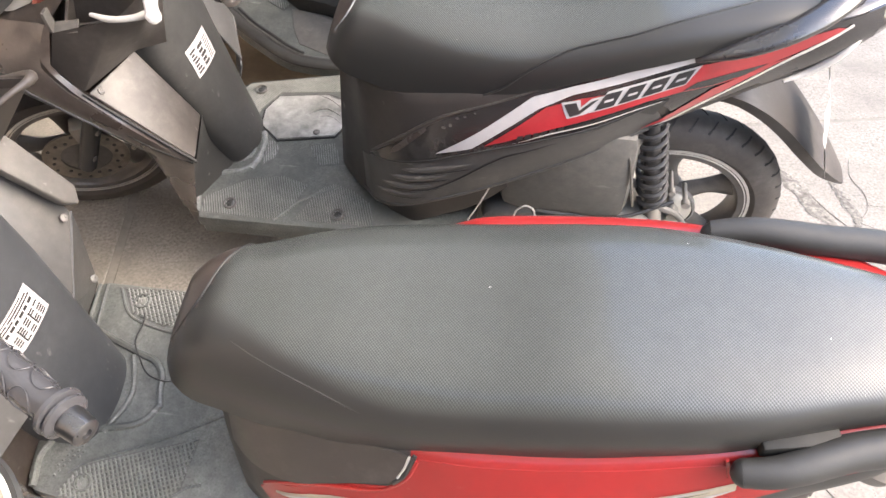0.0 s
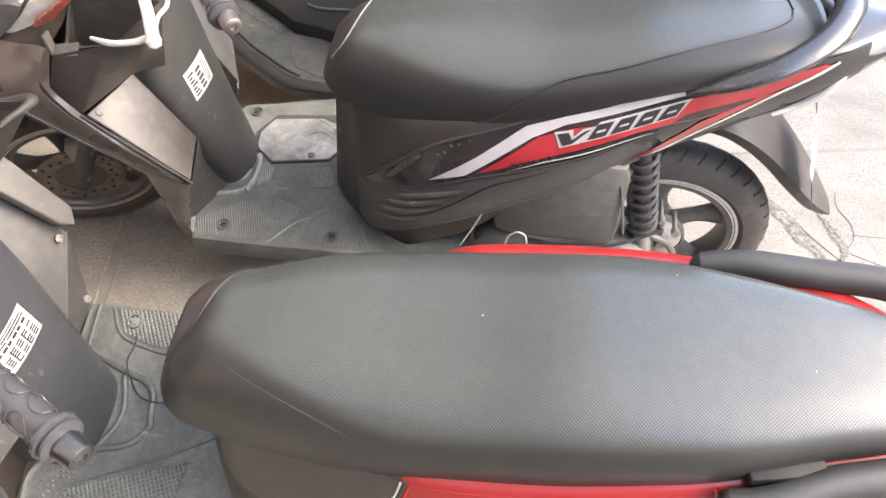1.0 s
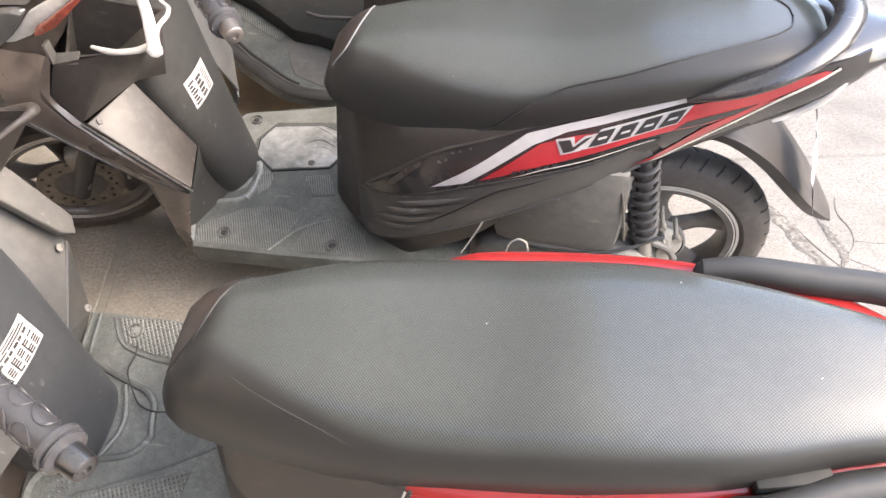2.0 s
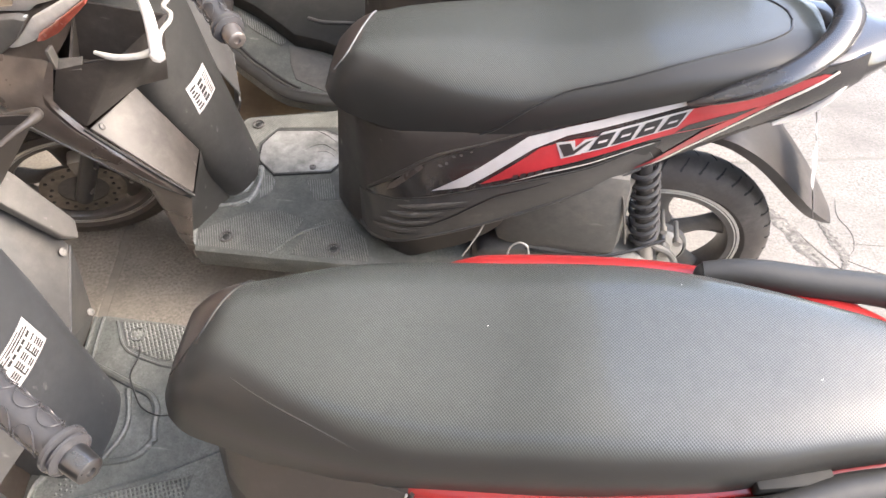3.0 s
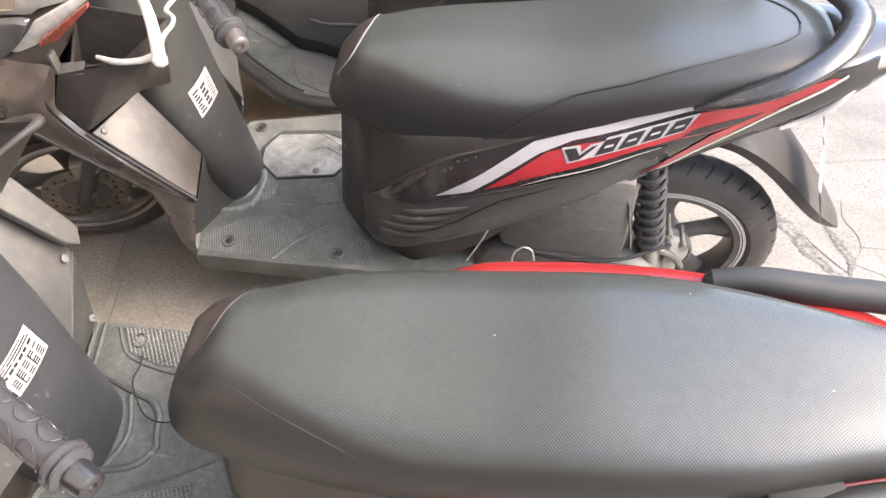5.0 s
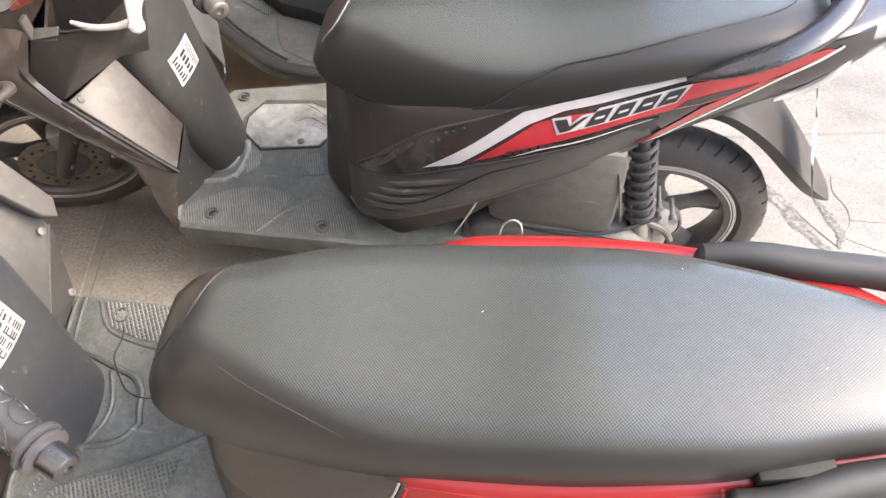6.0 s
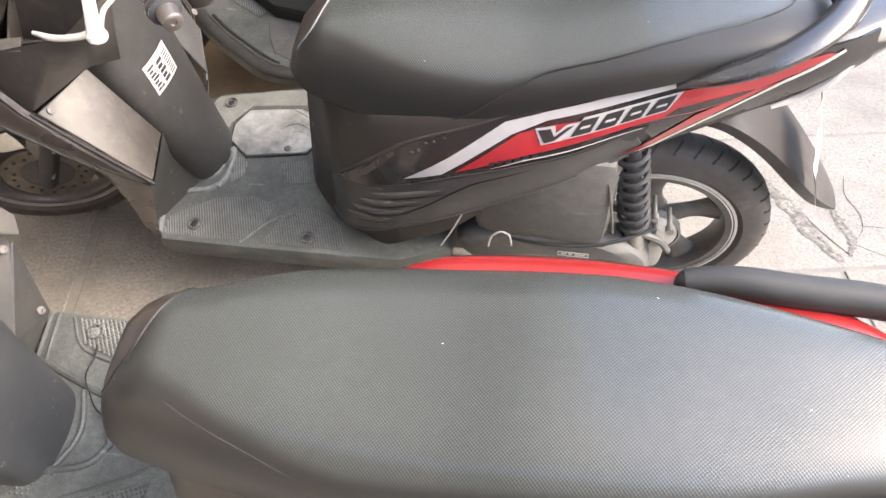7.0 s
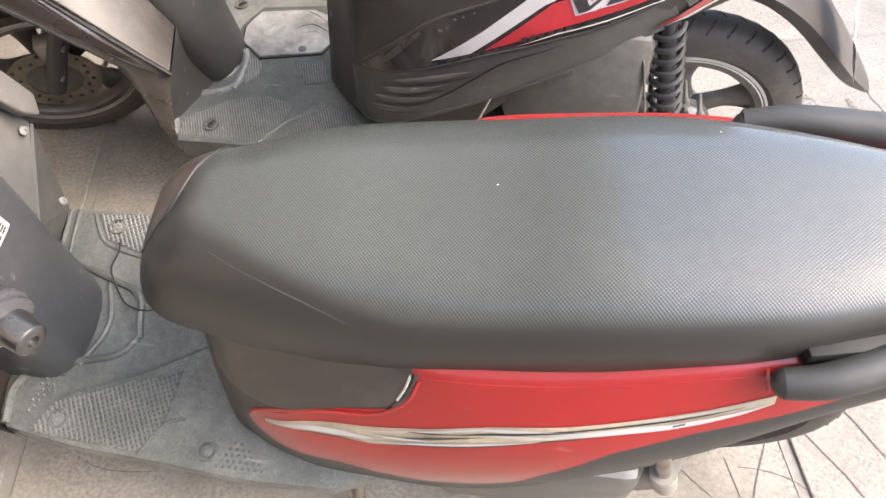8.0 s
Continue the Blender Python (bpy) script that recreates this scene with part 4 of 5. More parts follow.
    for f in bm.faces:
        c = f.calc_center_median()
        f.material_index = 1 if (c.x > 0.152 and c.z > spline(BODY_X, form["zm"], c.x) if red else c.x > 0.60) else 0
    rb = part("rear_body", bm, [M_DEEP, M_RED] if red else [M_BODY, M_GLOSS], root, "black and red rear body cover" if red else "matt black rear body cover")
    for side in (-1, 1):
        if red:
            part("front_side_panel", decal(form, [(-0.12, 0.475), (-0.03, 0.503), (0.066, 0.544), (0.128, 0.572), (0.148, 0.597), (0.156, 0.619), (0.02, 0.602), (-0.12, 0.578)], 0.002, side, 0.003), M_DARK, rb, "dark brown-black front side panel")
            part("side_panel", decal(form, [(-0.070, 0.450), (-0.052, 0.430), (-0.025, 0.420), (0.057, 0.434), (0.129, 0.422), (0.194, 0.398), (0.26, 0.440), (0.309, 0.522), (0.377, 0.582), (0.458, 0.618), (0.537, 0.643), (0.606, 0.668), (0.72, 0.700), (0.72, 0.712), (0.60, 0.703), (0.46, 0.683), (0.32, 0.653), (0.20, 0.630), (0.165, 0.620), (0.153, 0.590), (0.130, 0.568), (0.029, 0.527), (-0.047, 0.482)], 0.0012, side, 0.0014), M_RED, rb, "glossy red side panel")
            part("panel_edge", tube([(x, side * (body_half(form, x, z) + 0.0008), z) for x, z in ((-0.06, 0.468), (-0.047, 0.481), (0.029, 0.526), (0.130, 0.567), (0.152, 0.590), (0.164, 0.618))], 0.003, 24, 8), M_RED, rb)
            part("panel_step", tube([(x, side * (body_half(form, x, z) + 0.001), z) for x, z in ((0.508, 0.704), (0.512, 0.690), (0.516, 0.676))], 0.0022, 8, 8), M_RED, rb)
            part("panel_gap", tube([(x, side * (body_half(form, x, z) + 0.001), z) for x, z in ((0.161, 0.624), (0.155, 0.606), (0.146, 0.588), (0.134, 0.575))], 0.0032, 14, 8), M_DEEP, rb)
            part("panel_clip", tube([(x, side * (body_half(form, x, z) + 0.002), z) for x, z in ((0.154, 0.620), (0.148, 0.602), (0.139, 0.585))], 0.0018, 10, 6), M_PALE, rb, "worn edge of the panel")
            low = lambda x: spline([-0.040, 0.015, 0.060, 0.104, 0.162, 0.236, 0.304, 0.374, 0.442, 0.493, 0.527], [0.469, 0.492, 0.503, 0.513, 0.536, 0.564, 0.590, 0.612, 0.628, 0.645, 0.661], x)
            high = lambda x: spline([-0.042, 0.017, 0.091, 0.176, 0.241, 0.325, 0.382, 0.463, 0.527], [0.473, 0.508, 0.532, 0.566, 0.591, 0.613, 0.629, 0.651, 0.671], x)
            line = [-0.040 + 0.567 * k / 20 for k in range(21)]
            on = lambda x, v: (x, low(x) * (1 - v) + high(x) * v)
            gr = part("silver_graphic", decal(form, [on(x, 0.0) for x in line] + [on(x, 1.0) for x in line[::-1]], 0.0022, side, 0, 0.012), M_GOLD, rb, "silver and gold striped graphic")
            streaks = [(-0.038, 0.110, 0.50, 0.35, 0.46, M_WHITE), (0.095, 0.260, 0.80, 0.92, 0.10, M_WHITE), (0.100, 0.185, 0.62, 0.30, 0.12, M_WHITE), (0.105, 0.300, 0.22, 0.10, 0.13, M_WHITE),
                       (0.225, 0.360, 0.95, 0.42, 0.22, M_WHITE), (0.240, 0.330, 0.62, 0.20, 0.14, M_WHITE), (0.285, 0.420, 0.30, 0.55, 0.20, M_WHITE), (0.330, 0.525, 0.28, 0.30, 0.40, M_WHITE), (0.380, 0.515, 0.90, 0.86, 0.10, M_WHITE),
                       (0.110, 0.240, 0.48, 0.52, 0.09, M_BLACKDEC), (0.120, 0.290, 0.10, 0.02, 0.10, M_BLACKDEC), (0.200, 0.350, 0.72, 0.62, 0.12, M_BLACKDEC), (0.300, 0.500, 0.70, 0.68, 0.14, M_BLACKDEC), (0.265, 0.380, 0.08, 0.06, 0.08, M_BLACKDEC), (0.150, 0.205, 0.86, 0.70, 0.08, M_BLACKDEC), (0.010, 0.09, 0.10, 0.05, 0.10, M_BLACKDEC)]
            streaks += [(0.370 + 0.021 * k, 0.382 + 0.021 * k, 0.30, 0.33, 0.13, M_BLACKDEC) for k in range(7)]
            for k, (x0, x1, v0, v1, th, mat) in enumerate(streaks):
                us = [q / 6 for q in range(7)]
                pts = [on(x0 + (x1 - x0) * u, v0 + (v1 - v0) * u - th * (0.5 if x1 - x0 < 0.03 else math.sin(math.pi * (0.06 + 0.88 * u)) * 0.5)) for u in us]
                pts += [on(x0 + (x1 - x0) * u, v0 + (v1 - v0) * u + th * (0.5 if x1 - x0 < 0.03 else math.sin(math.pi * (0.06 + 0.88 * u)) * 0.5)) for u in us[::-1]]
                part("graphic_mark", decal(form, pts, 0.0030 + 0.0002 * (k % 4), side, 0, 0.02), mat, gr)
        else:
            part("lower_cover", decal(form, [(-0.125, 0.318), (-0.100, 0.322), (-0.059, 0.344), (0.047, 0.406), (0.161, 0.463), (0.306, 0.538), (0.365, 0.566), (0.455, 0.606), (0.44, 0.640), (0.424, 0.664), (0.393, 0.648), (0.346, 0.627), (0.298, 0.611), (0.249, 0.595), (0.199, 0.577), (0.147, 0.559), (0.093, 0.535), (0.037, 0.508), (-0.036, 0.472), (-0.090, 0.445), (-0.125, 0.415)], 0.0025, side, 0.005), M_PLASTIC, rb, "matt black lower side cover")
            up = part("upper_panel", decal(form, [(-0.100, 0.443), (-0.036, 0.477), (0.037, 0.513), (0.093, 0.540), (0.147, 0.564), (0.199, 0.582), (0.249, 0.600), (0.298, 0.616), (0.346, 0.632), (0.393, 0.653), (0.430, 0.672), (0.455, 0.650), (0.470, 0.622), (0.56, 0.664), (0.64, 0.702), (0.76, 0.765), (0.76, 0.822), (0.60, 0.792), (0.451, 0.755), (0.342, 0.720), (0.249, 0.686), (0.151, 0.642), (0.056, 0.596), (-0.023, 0.532), (-0.081, 0.470)], 0.0032, side, 0.006), M_GLOSS, rb, "glossy black tapering side panel")
            lip = ((-0.098, 0.450), (-0.075, 0.480), (-0.023, 0.533), (0.056, 0.597), (0.151, 0.642), (0.249, 0.686), (0.342, 0.720), (0.451, 0.755))
            # Raised lip; its brown tone stands in for a reflection along the edge.
            part("panel_lip", tube([(x, side * (body_half(form, x, z) + 0.001), z) for x, z in lip], [0.002, 0.0045, 0.005, 0.0030, 0.0018, 0.0015, 0.0015, 0.001], 50, 8), M_DARK, up, "upper lip of the panel, toned brownish like a reflection")
            if style == "striped" and side < 0:
                # Small pale films stand in for sparkles of light on the gloss.
                for x, z, w, h in ((0.058, 0.583, 0.010, 0.004), (0.072, 0.590, 0.007, 0.005), (0.084, 0.606, 0.008, 0.003), (0.099, 0.612, 0.006, 0.003), (0.118, 0.622, 0.005, 0.002)):
                    part("glint_mark", decal(form, [(x, z), (x + w * 0.5, z - h * 0.4), (x + w, z + h * 0.3), (x + w * 0.7, z + h), (x + w * 0.2, z + h * 0.8)], 0.0046, side), M_GREY, up, "pale painted glint on the gloss panel")
                # Brown film paints the highlight on the panel's rounded front edge.
                part("edge_highlight", decal(form, [(-0.048, 0.488), (-0.030, 0.503), (0.002, 0.540), (0.030, 0.570), (0.026, 0.574), (-0.006, 0.547), (-0.040, 0.506)], 0.0044, side), M_FAIR, up, "dull brown highlight painted along the edge")
            part("panel_gap", tube([(x, side * (body_half(form, x, z) + 0.0028), z) for x, z in ((-0.100, 0.443), (-0.036, 0.4745), (0.037, 0.5105), (0.093, 0.5375), (0.147, 0.5615), (0.199, 0.5795), (0.249, 0.5975), (0.346, 0.6295), (0.393, 0.6505), (0.424, 0.667))], 0.0028, 50, 8), M_BLACKDEC, up)
            part("panel_notch", decal(form, [(0.405, 0.652), (0.428, 0.672), (0.452, 0.676), (0.440, 0.655), (0.432, 0.640)], 0.0045, side), M_BLACKDEC, up)
            for (x0, z0), (x1, z1), r in (((-0.024, 0.463), (0.118, 0.523), 0.0060), ((-0.051, 0.431), (0.073, 0.483), 0.0065), ((-0.073, 0.398), (0.050, 0.450), 0.0065), ((-0.089, 0.366), (0.022, 0.416), 0.0060)):
                line = [(x0 + (x1 - x0) * q / 6, z0 + (z1 - z0) * q / 6) for q in range(7)]
                part("rib", tube([(x, side * (body_half(form, x, zz) + 0.0015), zz) for x, zz in line], [0.001, r * 0.8, r, r, r * 0.9, r * 0.6, 0.001], 18, 8), M_GREY, rb)
                part("rib_groove", tube([(x + 0.004, side * (body_half(form, x, zz) + 0.0028), zz - 0.011) for x, zz in line], [0.0005, 0.002, 0.003, 0.003, 0.0025, 0.0015, 0.0005], 18, 6), M_BLACKDEC, rb)
            part("cover_groove", tube([(x, side * (body_half(form, x, z) + 0.0022), z) for x, z in ((0.270, 0.590), (0.225, 0.570), (0.175, 0.548), (0.130, 0.512), (0.085, 0.470), (0.035, 0.432), (-0.02, 0.398))], [0.0008, 0.002, 0.0026, 0.0026, 0.0022, 0.0016, 0.0006], 30, 6), M_BLACKDEC, rb)
            part("lower_edge", tube([(x, side * (body_half(form, x, z) + 0.001), z) for x, z in ((-0.128, 0.312), (-0.100, 0.318), (-0.059, 0.340), (0.047, 0.403), (0.161, 0.460), (0.306, 0.535), (0.40, 0.580), (0.455, 0.602))], 0.0042, 40, 8), M_PLASTIC, rb)
            if style == "striped":
                part("white_stripe", decal(form, [(0.047, 0.530), (0.117, 0.560), (0.175, 0.606), (0.233, 0.651), (0.289, 0.681), (0.382, 0.711), (0.486, 0.745), (0.486, 0.756), (0.380, 0.725), (0.288, 0.694), (0.221, 0.668), (0.135, 0.598)], 0.0045, side), M_WHITE, rb, "white stripe sticker")
                part("red_stripe", decal(form, [(0.140, 0.570), (0.177, 0.585), (0.256, 0.620), (0.333, 0.648), (0.416, 0.676), (0.470, 0.690), (0.530, 0.700), (0.566, 0.714), (0.639, 0.757), (0.705, 0.797), (0.69, 0.799), (0.640, 0.783), (0.555, 0.752), (0.487, 0.737), (0.470, 0.712), (0.40, 0.700), (0.30, 0.676), (0.245, 0.655), (0.195, 0.614)], 0.0045, side), M_REDDEC, rb, "red sticker panel")
                part("red_inset", decal(form, [(0.470, 0.692), (0.52, 0.700), (0.566, 0.716), (0.60, 0.738), (0.54, 0.722), (0.49, 0.708)], 0.0052, side), M_GLOSS, rb, "black wedge between the red stripes")
                part("lower_red_stripe", decal(form, [(0.413, 0.600), (0.455, 0.613), (0.493, 0.642), (0.539, 0.678), (0.576, 0.708), (0.635, 0.752), (0.600, 0.735), (0.560, 0.712), (0.520, 0.690), (0.485, 0.656), (0.450, 0.622)], 0.0050, side), M_REDDEC, rb, "thin red sticker stripe")
                part("grey_line", decal(form, [(0.432, 0.601), (0.465, 0.612), (0.495, 0.635), (0.570, 0.692), (0.639, 0.748), (0.715, 0.800), (0.712, 0.804), (0.639, 0.755), (0.570, 0.699), (0.495, 0.642), (0.463, 0.617)], 0.0056, side), M_PALE, rb, "thin pale line along the tail")
                part("upper_line", decal(form, [(0.19, 0.5835), (0.256, 0.6115), (0.333, 0.6365), (0.40, 0.6605), (0.44, 0.6725), (0.44, 0.6740), (0.40, 0.6625), (0.333, 0.6388), (0.256, 0.6138)], 0.0056, side), M_PALE, rb, "thin pale line under the sticker")
                part("tail_strip", tube([(0.640, side * 0.104, 0.688), (0.681, side * 0.092, 0.704), (0.709, side * 0.087, 0.728), (0.728, side * 0.082, 0.755), (0.748, side * 0.070, 0.778)], [0.003, 0.006, 0.008, 0.008, 0.004], 24, 8), M_PALE, rb, "pale clear strip under the tail")
                # slanted blocks in place of the maker's lettering
                mark = lambda u, v: (0.264 + 0.209 * u + 0.012 * v, 0.641 + 0.067 * u + 0.027 * v)
                lg = part("badge", decal(form, [mark(*p) for p in ((0.26, -0.10), (1.00, -0.10), (1.03, 1.10), (0.33, 1.12))], 0.0060, side, 0, 0.015), M_WHITE, rb, "white outline badge with black slanted blocks")
                blocks = [((0.0, 0.90), (0.10, 0.86), (0.165, 0.28), (0.185, 0.0), (0.11, -0.03)), ((0.185, 0.0), (0.165, 0.28), (0.235, 0.74), (0.285, 0.76))] + [((a, 0.02), (b, 0.02), (b, 0.98), (a + 0.02, 0.98)) for a, b in ((0.30, 0.45), (0.48, 0.63), (0.66, 0.81), (0.84, 0.99))]
                part("block_outline", decal(form, [mark(*p) for p in ((-0.03, 1.04), (0.095, -0.17), (0.25, -0.13), (0.34, 0.88), (0.215, 0.88), (0.165, 0.46), (0.125, 0.98))], 0.0060, side, 0, 0.015), M_WHITE, lg)
                for poly in blocks:
                    part("block_mark", decal(form, [mark(*p) for p in poly], 0.0072, side, 0, 0.01), M_BLACKDEC, lg)
                for u0, u1, v0, v1 in ((0.345, 0.415, 0.42, 0.58), (0.525, 0.595, 0.42, 0.58), (0.705, 0.775, 0.42, 0.58), (0.885, 0.955, 0.42, 0.58)):
                    part("block_slot", decal(form, [mark(u0, v0), mark(u1, v0), mark(u1, v1), mark(u0, v1)], 0.0080, side, 0, 0.01), M_WHITE, lg)
                for k in range(6):
                    x0 = 0.198 + 0.0140 * k
                    part("print_bar", decal(form, [(x0, 0.592 + 0.0050 * k), (x0 + 0.010, 0.595 + 0.0050 * k), (x0 + 0.012, 0.603 + 0.0050 * k), (x0 + 0.002, 0.600 + 0.0050 * k)], 0.0055, side), M_BLACKDEC, rb)
    seat = part("seat", seat_mesh(sform), [M_SEAT, M_SEATSIDE, M_NOSE], root, "black vinyl seat with a fine woven texture")
    seam = [seat_point(sform, x, a, 0.0008) for x, a in (((-0.070, 3.05), (-0.080, 2.7), (-0.092, 2.3), (-0.112, 1.9), (-0.138, 1.5), (-0.158, 1.1), (-0.168, 0.7)) if red else ((-0.085, 3.05), (-0.088, 2.6), (-0.095, 2.1), (-0.110, 1.6), (-0.130, 1.1), (-0.148, 0.7)))]
    part("seam", tube(seam, 0.0018, 44, 6), M_BLACKDEC if red else M_PIPE, seat)
    if red:
        line = [seat_point(sform, x, a, -0.0017) for x, a in ((-0.085, 1.15), (-0.055, 1.02), (0.0, 0.84), (0.05, 0.70), (0.078, 0.61), (0.115, 0.48), (0.14, 0.36))]
        part("side_crease", tube(line, [0.0010, 0.0022, 0.0024, 0.0024, 0.0024, 0.0018, 0.0010], 40, 10), M_SEATSIDE, seat)
    if not red:
        for sgn in (1, -1):
            line = [seat_point(sform, x, a if sgn > 0 else math.pi - a, 0.0006) for x, a in ((0.14, 0.02), (0.165, 0.06), (0.20, 0.24), (0.232, 0.43), (0.278, 0.64), (0.32, 0.69), (0.371, 0.73), (0.44, 0.86), (0.503, 1.0), (0.55, 1.11), (0.588, 1.22), (0.618, 1.36), (0.636, 1.49), (0.640, 1.57))]
            part("piping", tube(line, 0.0022, 60, 6), M_BLACKDEC, seat, "dark piping")

    # grab rail, tail, rear mudguard
    if red:
        half = [(0.500, 0.146, 0.706), (0.530, 0.148, 0.712), (0.63, 0.143, 0.716), (0.735, 0.135, 0.720), (0.832, 0.092, 0.726), (0.850, 0.0, 0.728)]
    else:
        half = [(0.478, 0.142, 0.752), (0.53, 0.150, 0.781), (0.60, 0.142, 0.814), (0.66, 0.110, 0.838), (0.705, 0.055, 0.852), (0.722, 0.0, 0.856)]
    near = [(0.522, -0.160, 0.702), (0.550, -0.158, 0.707), (0.63, -0.129, 0.716), (0.74, -0.100, 0.722), (0.825, -0.065, 0.726), (0.850, 0.0, 0.728)] if red else [(x, -y, z) for x, y, z in half]
    rail = near + [(x, y, z + (0.004 if red else 0)) for x, y, z in half[-2::-1]]
    part("grab_rail", tube(rail, [0.016, 0.020, 0.021, 0.021, 0.021, 0.021, 0.021, 0.021, 0.021, 0.020, 0.016] if red else [0.006, 0.018, 0.0215, 0.0225, 0.024, 0.026, 0.024, 0.0225, 0.0215, 0.018, 0.006], 64, 16, 0.62 if not red else 1.0), M_DEEP if red else M_RAIL, root, "black plastic grab rail" if red else "satin black grab rail")
    if red:
        for a, b in ((near[0], near[1]), (half[0], half[1])):
            d = (Vector(a) - Vector(b)).normalized()
            tip = lathe([(0.0001, 0.012), (0.006, 0.0105), (0.0115, 0.007), (0.0150, 0.002), (0.0162, -0.004), (0.0162, -0.010), (0.0001, -0.010)], 24, "Z")
            tip.transform(Matrix.Translation(a) @ d.to_track_quat("Z", "Y").to_matrix().to_4x4())
            part("rail_tip", tip, M_DEEP, root)
        part("rail_bracket", box((0.538, -0.139, 0.704), (0.625, -0.110, 0.728), 0.004, Matrix.Translation((0.55, -0.13, 0)) @ pose(0, 0, 0, 0, 0, 12) @ Matrix.Translation((-0.55, 0.13, 0))), M_SHADE, root, "dark grey rail bracket")
    if red:
        wing = part("tail_wing", slab([(0.580, 0.118), (0.632, 0.137), (0.651, 0.1415), (0.692, 0.1445), (0.703, 0.138), (0.705, 0.125), (0.692, 0.112), (0.640, 0.095), (0.58, 0.09)], 0.660, 0.690, 0.003), M_RED, root, "red tail corner with pale stripes")
        part("wing_stripe", tube([(0.646, 0.139, 0.6905), (0.660, 0.130, 0.6908), (0.676, 0.122, 0.6908), (0.692, 0.1165, 0.6905)], 0.0020, 16, 6, 0.5), M_WHITE, wing)
        part("wing_stripe", tube([(0.672, 0.1420, 0.6905), (0.688, 0.1400, 0.6908), (0.698, 0.1340, 0.6905)], 0.0028, 16, 6, 0.5), M_WHITE, wing)
    dz = -0.035 if red else 0.004
    lens = []
    for k in range(9):
        y = -0.05 + 0.10 * k / 8
        lens.append([(0.775 - 4.0 * y * y + dx, y, z + dz) for dx, z in ((-0.04, 0.770), (0.0, 0.772), (0.010, 0.785), (0.0, 0.800), (-0.05, 0.795))])
    part("tail_lamp", loft(lens), M_LENS, root, "red tail lamp")
    rows = []
    keys = ((0.52, 0.595, 0.075, 0.012), (0.59, 0.600, 0.088, 0.014), (0.645, 0.580, 0.096, 0.016), (0.70, 0.540, 0.098, 0.018), (0.755, 0.484, 0.096, 0.018), (0.81, 0.424, 0.084, 0.016), (0.855, 0.374, 0.060, 0.008), (0.885, 0.338, 0.034, 0.004))
    for i in range(36):
        u = 7 * i / 35
        x, z, w, dr = (spline(list(range(8)), [r[k] for r in keys], u) for k in range(4))
        over = [(x + 0.002 * (1 - (k / 6 - 1) ** 2), 0.028 + w * (k / 6 - 1), z + 0.003 * (1 - (k / 6 - 1) ** 2)) for k in range(13)]
        rows.append([(x - dr * 0.6, 0.028 - w, z - dr)] + over + [(x - dr * 0.6, 0.028 + w, z - dr), (x - dr * 0.6 - 0.004, 0.028 + w - 0.005, z - dr), (x - 0.006, 0.028 + w - 0.006, z - 0.006), (x - 0.006, 0.028 - w + 0.006, z - 0.006), (x - dr * 0.6 - 0.004, 0.028 - w + 0.005, z - dr)])
    part("rear_mudguard", loft(rows), M_BODY, root, "black plastic rear mudguard")
    # thin bent number plate, crumpled at its rim
    q = random.Random(8)
    pb = bmesh.new()
    bmesh.ops.create_grid(pb, x_segments=14, y_segments=6, size=0.5)
    for v in pb.verts:
        u, t = v.co.x, v.co.y
        v.co = (0.003 * math.sin(7 * u) + 0.004 * max(0.0, t) * math.sin(19 * u) + q.uniform(-0.0007, 0.0007) + 0.036 * u, 0.215 * u, 0.085 * t + 0.004 * math.sin(14 * u))
    bmesh.ops.solidify(pb, geom=pb.faces[:], thickness=0.0015)
    pb.transform(pose(0.784, -0.018, 0.522, 0, -20, 0))
    part("plate_holder", pb, M_WHITE, root, "pale crumpled number plate", smooth=False)

    # wheels, engine, shock absorber
    none = Matrix.Identity(4)
    if not red:
        drum = lathe([(0.0001, -0.070), (0.026, -0.070), (0.032, -0.062), (0.052, -0.056), (0.060, -0.048), (0.062, -0.030), (0.0001, -0.030)], 40)
        drum.transform(Matrix.Translation((0.53, 0, 0.247)))
        part("brake_drum", drum, M_ALU, root, "cast aluminium brake drum")
        ring = lathe([(0.062, -0.050), (0.067, -0.047), (0.067, -0.034), (0.062, -0.032)], 40)
        ring.transform(Matrix.Translation((0.53, 0, 0.247)))
        part("drum_ring", ring, M_CVT, root)
    wheel(root, (0.53, 0, 0.247), none, False)
    cvt = []
    for y, k in ((-0.075, 1.0), (-0.135, 1.0), (-0.155, 0.96), (-0.165, 0.86)):
        ring = []
        for i in range(40):
            t = 2 * math.pi * i / 40
            r = 0.085 + 0.022 * math.cos(t + 0.3)
            ring.append((0.33 + k * (0.20 * math.copysign(abs(math.cos(t)) ** 0.8, math.cos(t))), y, 0.275 + k * r * math.sin(t) - 0.02 * math.cos(t)))
        cvt.append(ring)
    part("drive_cover", loft(cvt), M_CVT, root, "dusty black drive-belt cover")
    if not red:
        part("cover_mark", join(*[box((0.340 + a, -0.1668, 0.300 + b), (0.340 + c, -0.1655, 0.300 + d)) for a, b, c, d in ((0, 0, 0.062, 0.002), (0, 0.012, 0.062, 0.014), (0, 0, 0.002, 0.014), (0.060, 0, 0.062, 0.014), (0.008, 0.005, 0.018, 0.009), (0.022, 0.005, 0.030, 0.009), (0.034, 0.005, 0.054, 0.009))]), M_PALE, root, "small pale outline mark", smooth=False)
    if red:
        part("engine_cover", box((0.16, -0.205, 0.19), (0.452, -0.10, 0.405), 0.030), M_MID, root, "grey plastic engine side cover")
    airbm = box((0.165, -0.168, 0.340), (0.428, -0.06, 0.590), 0.034)
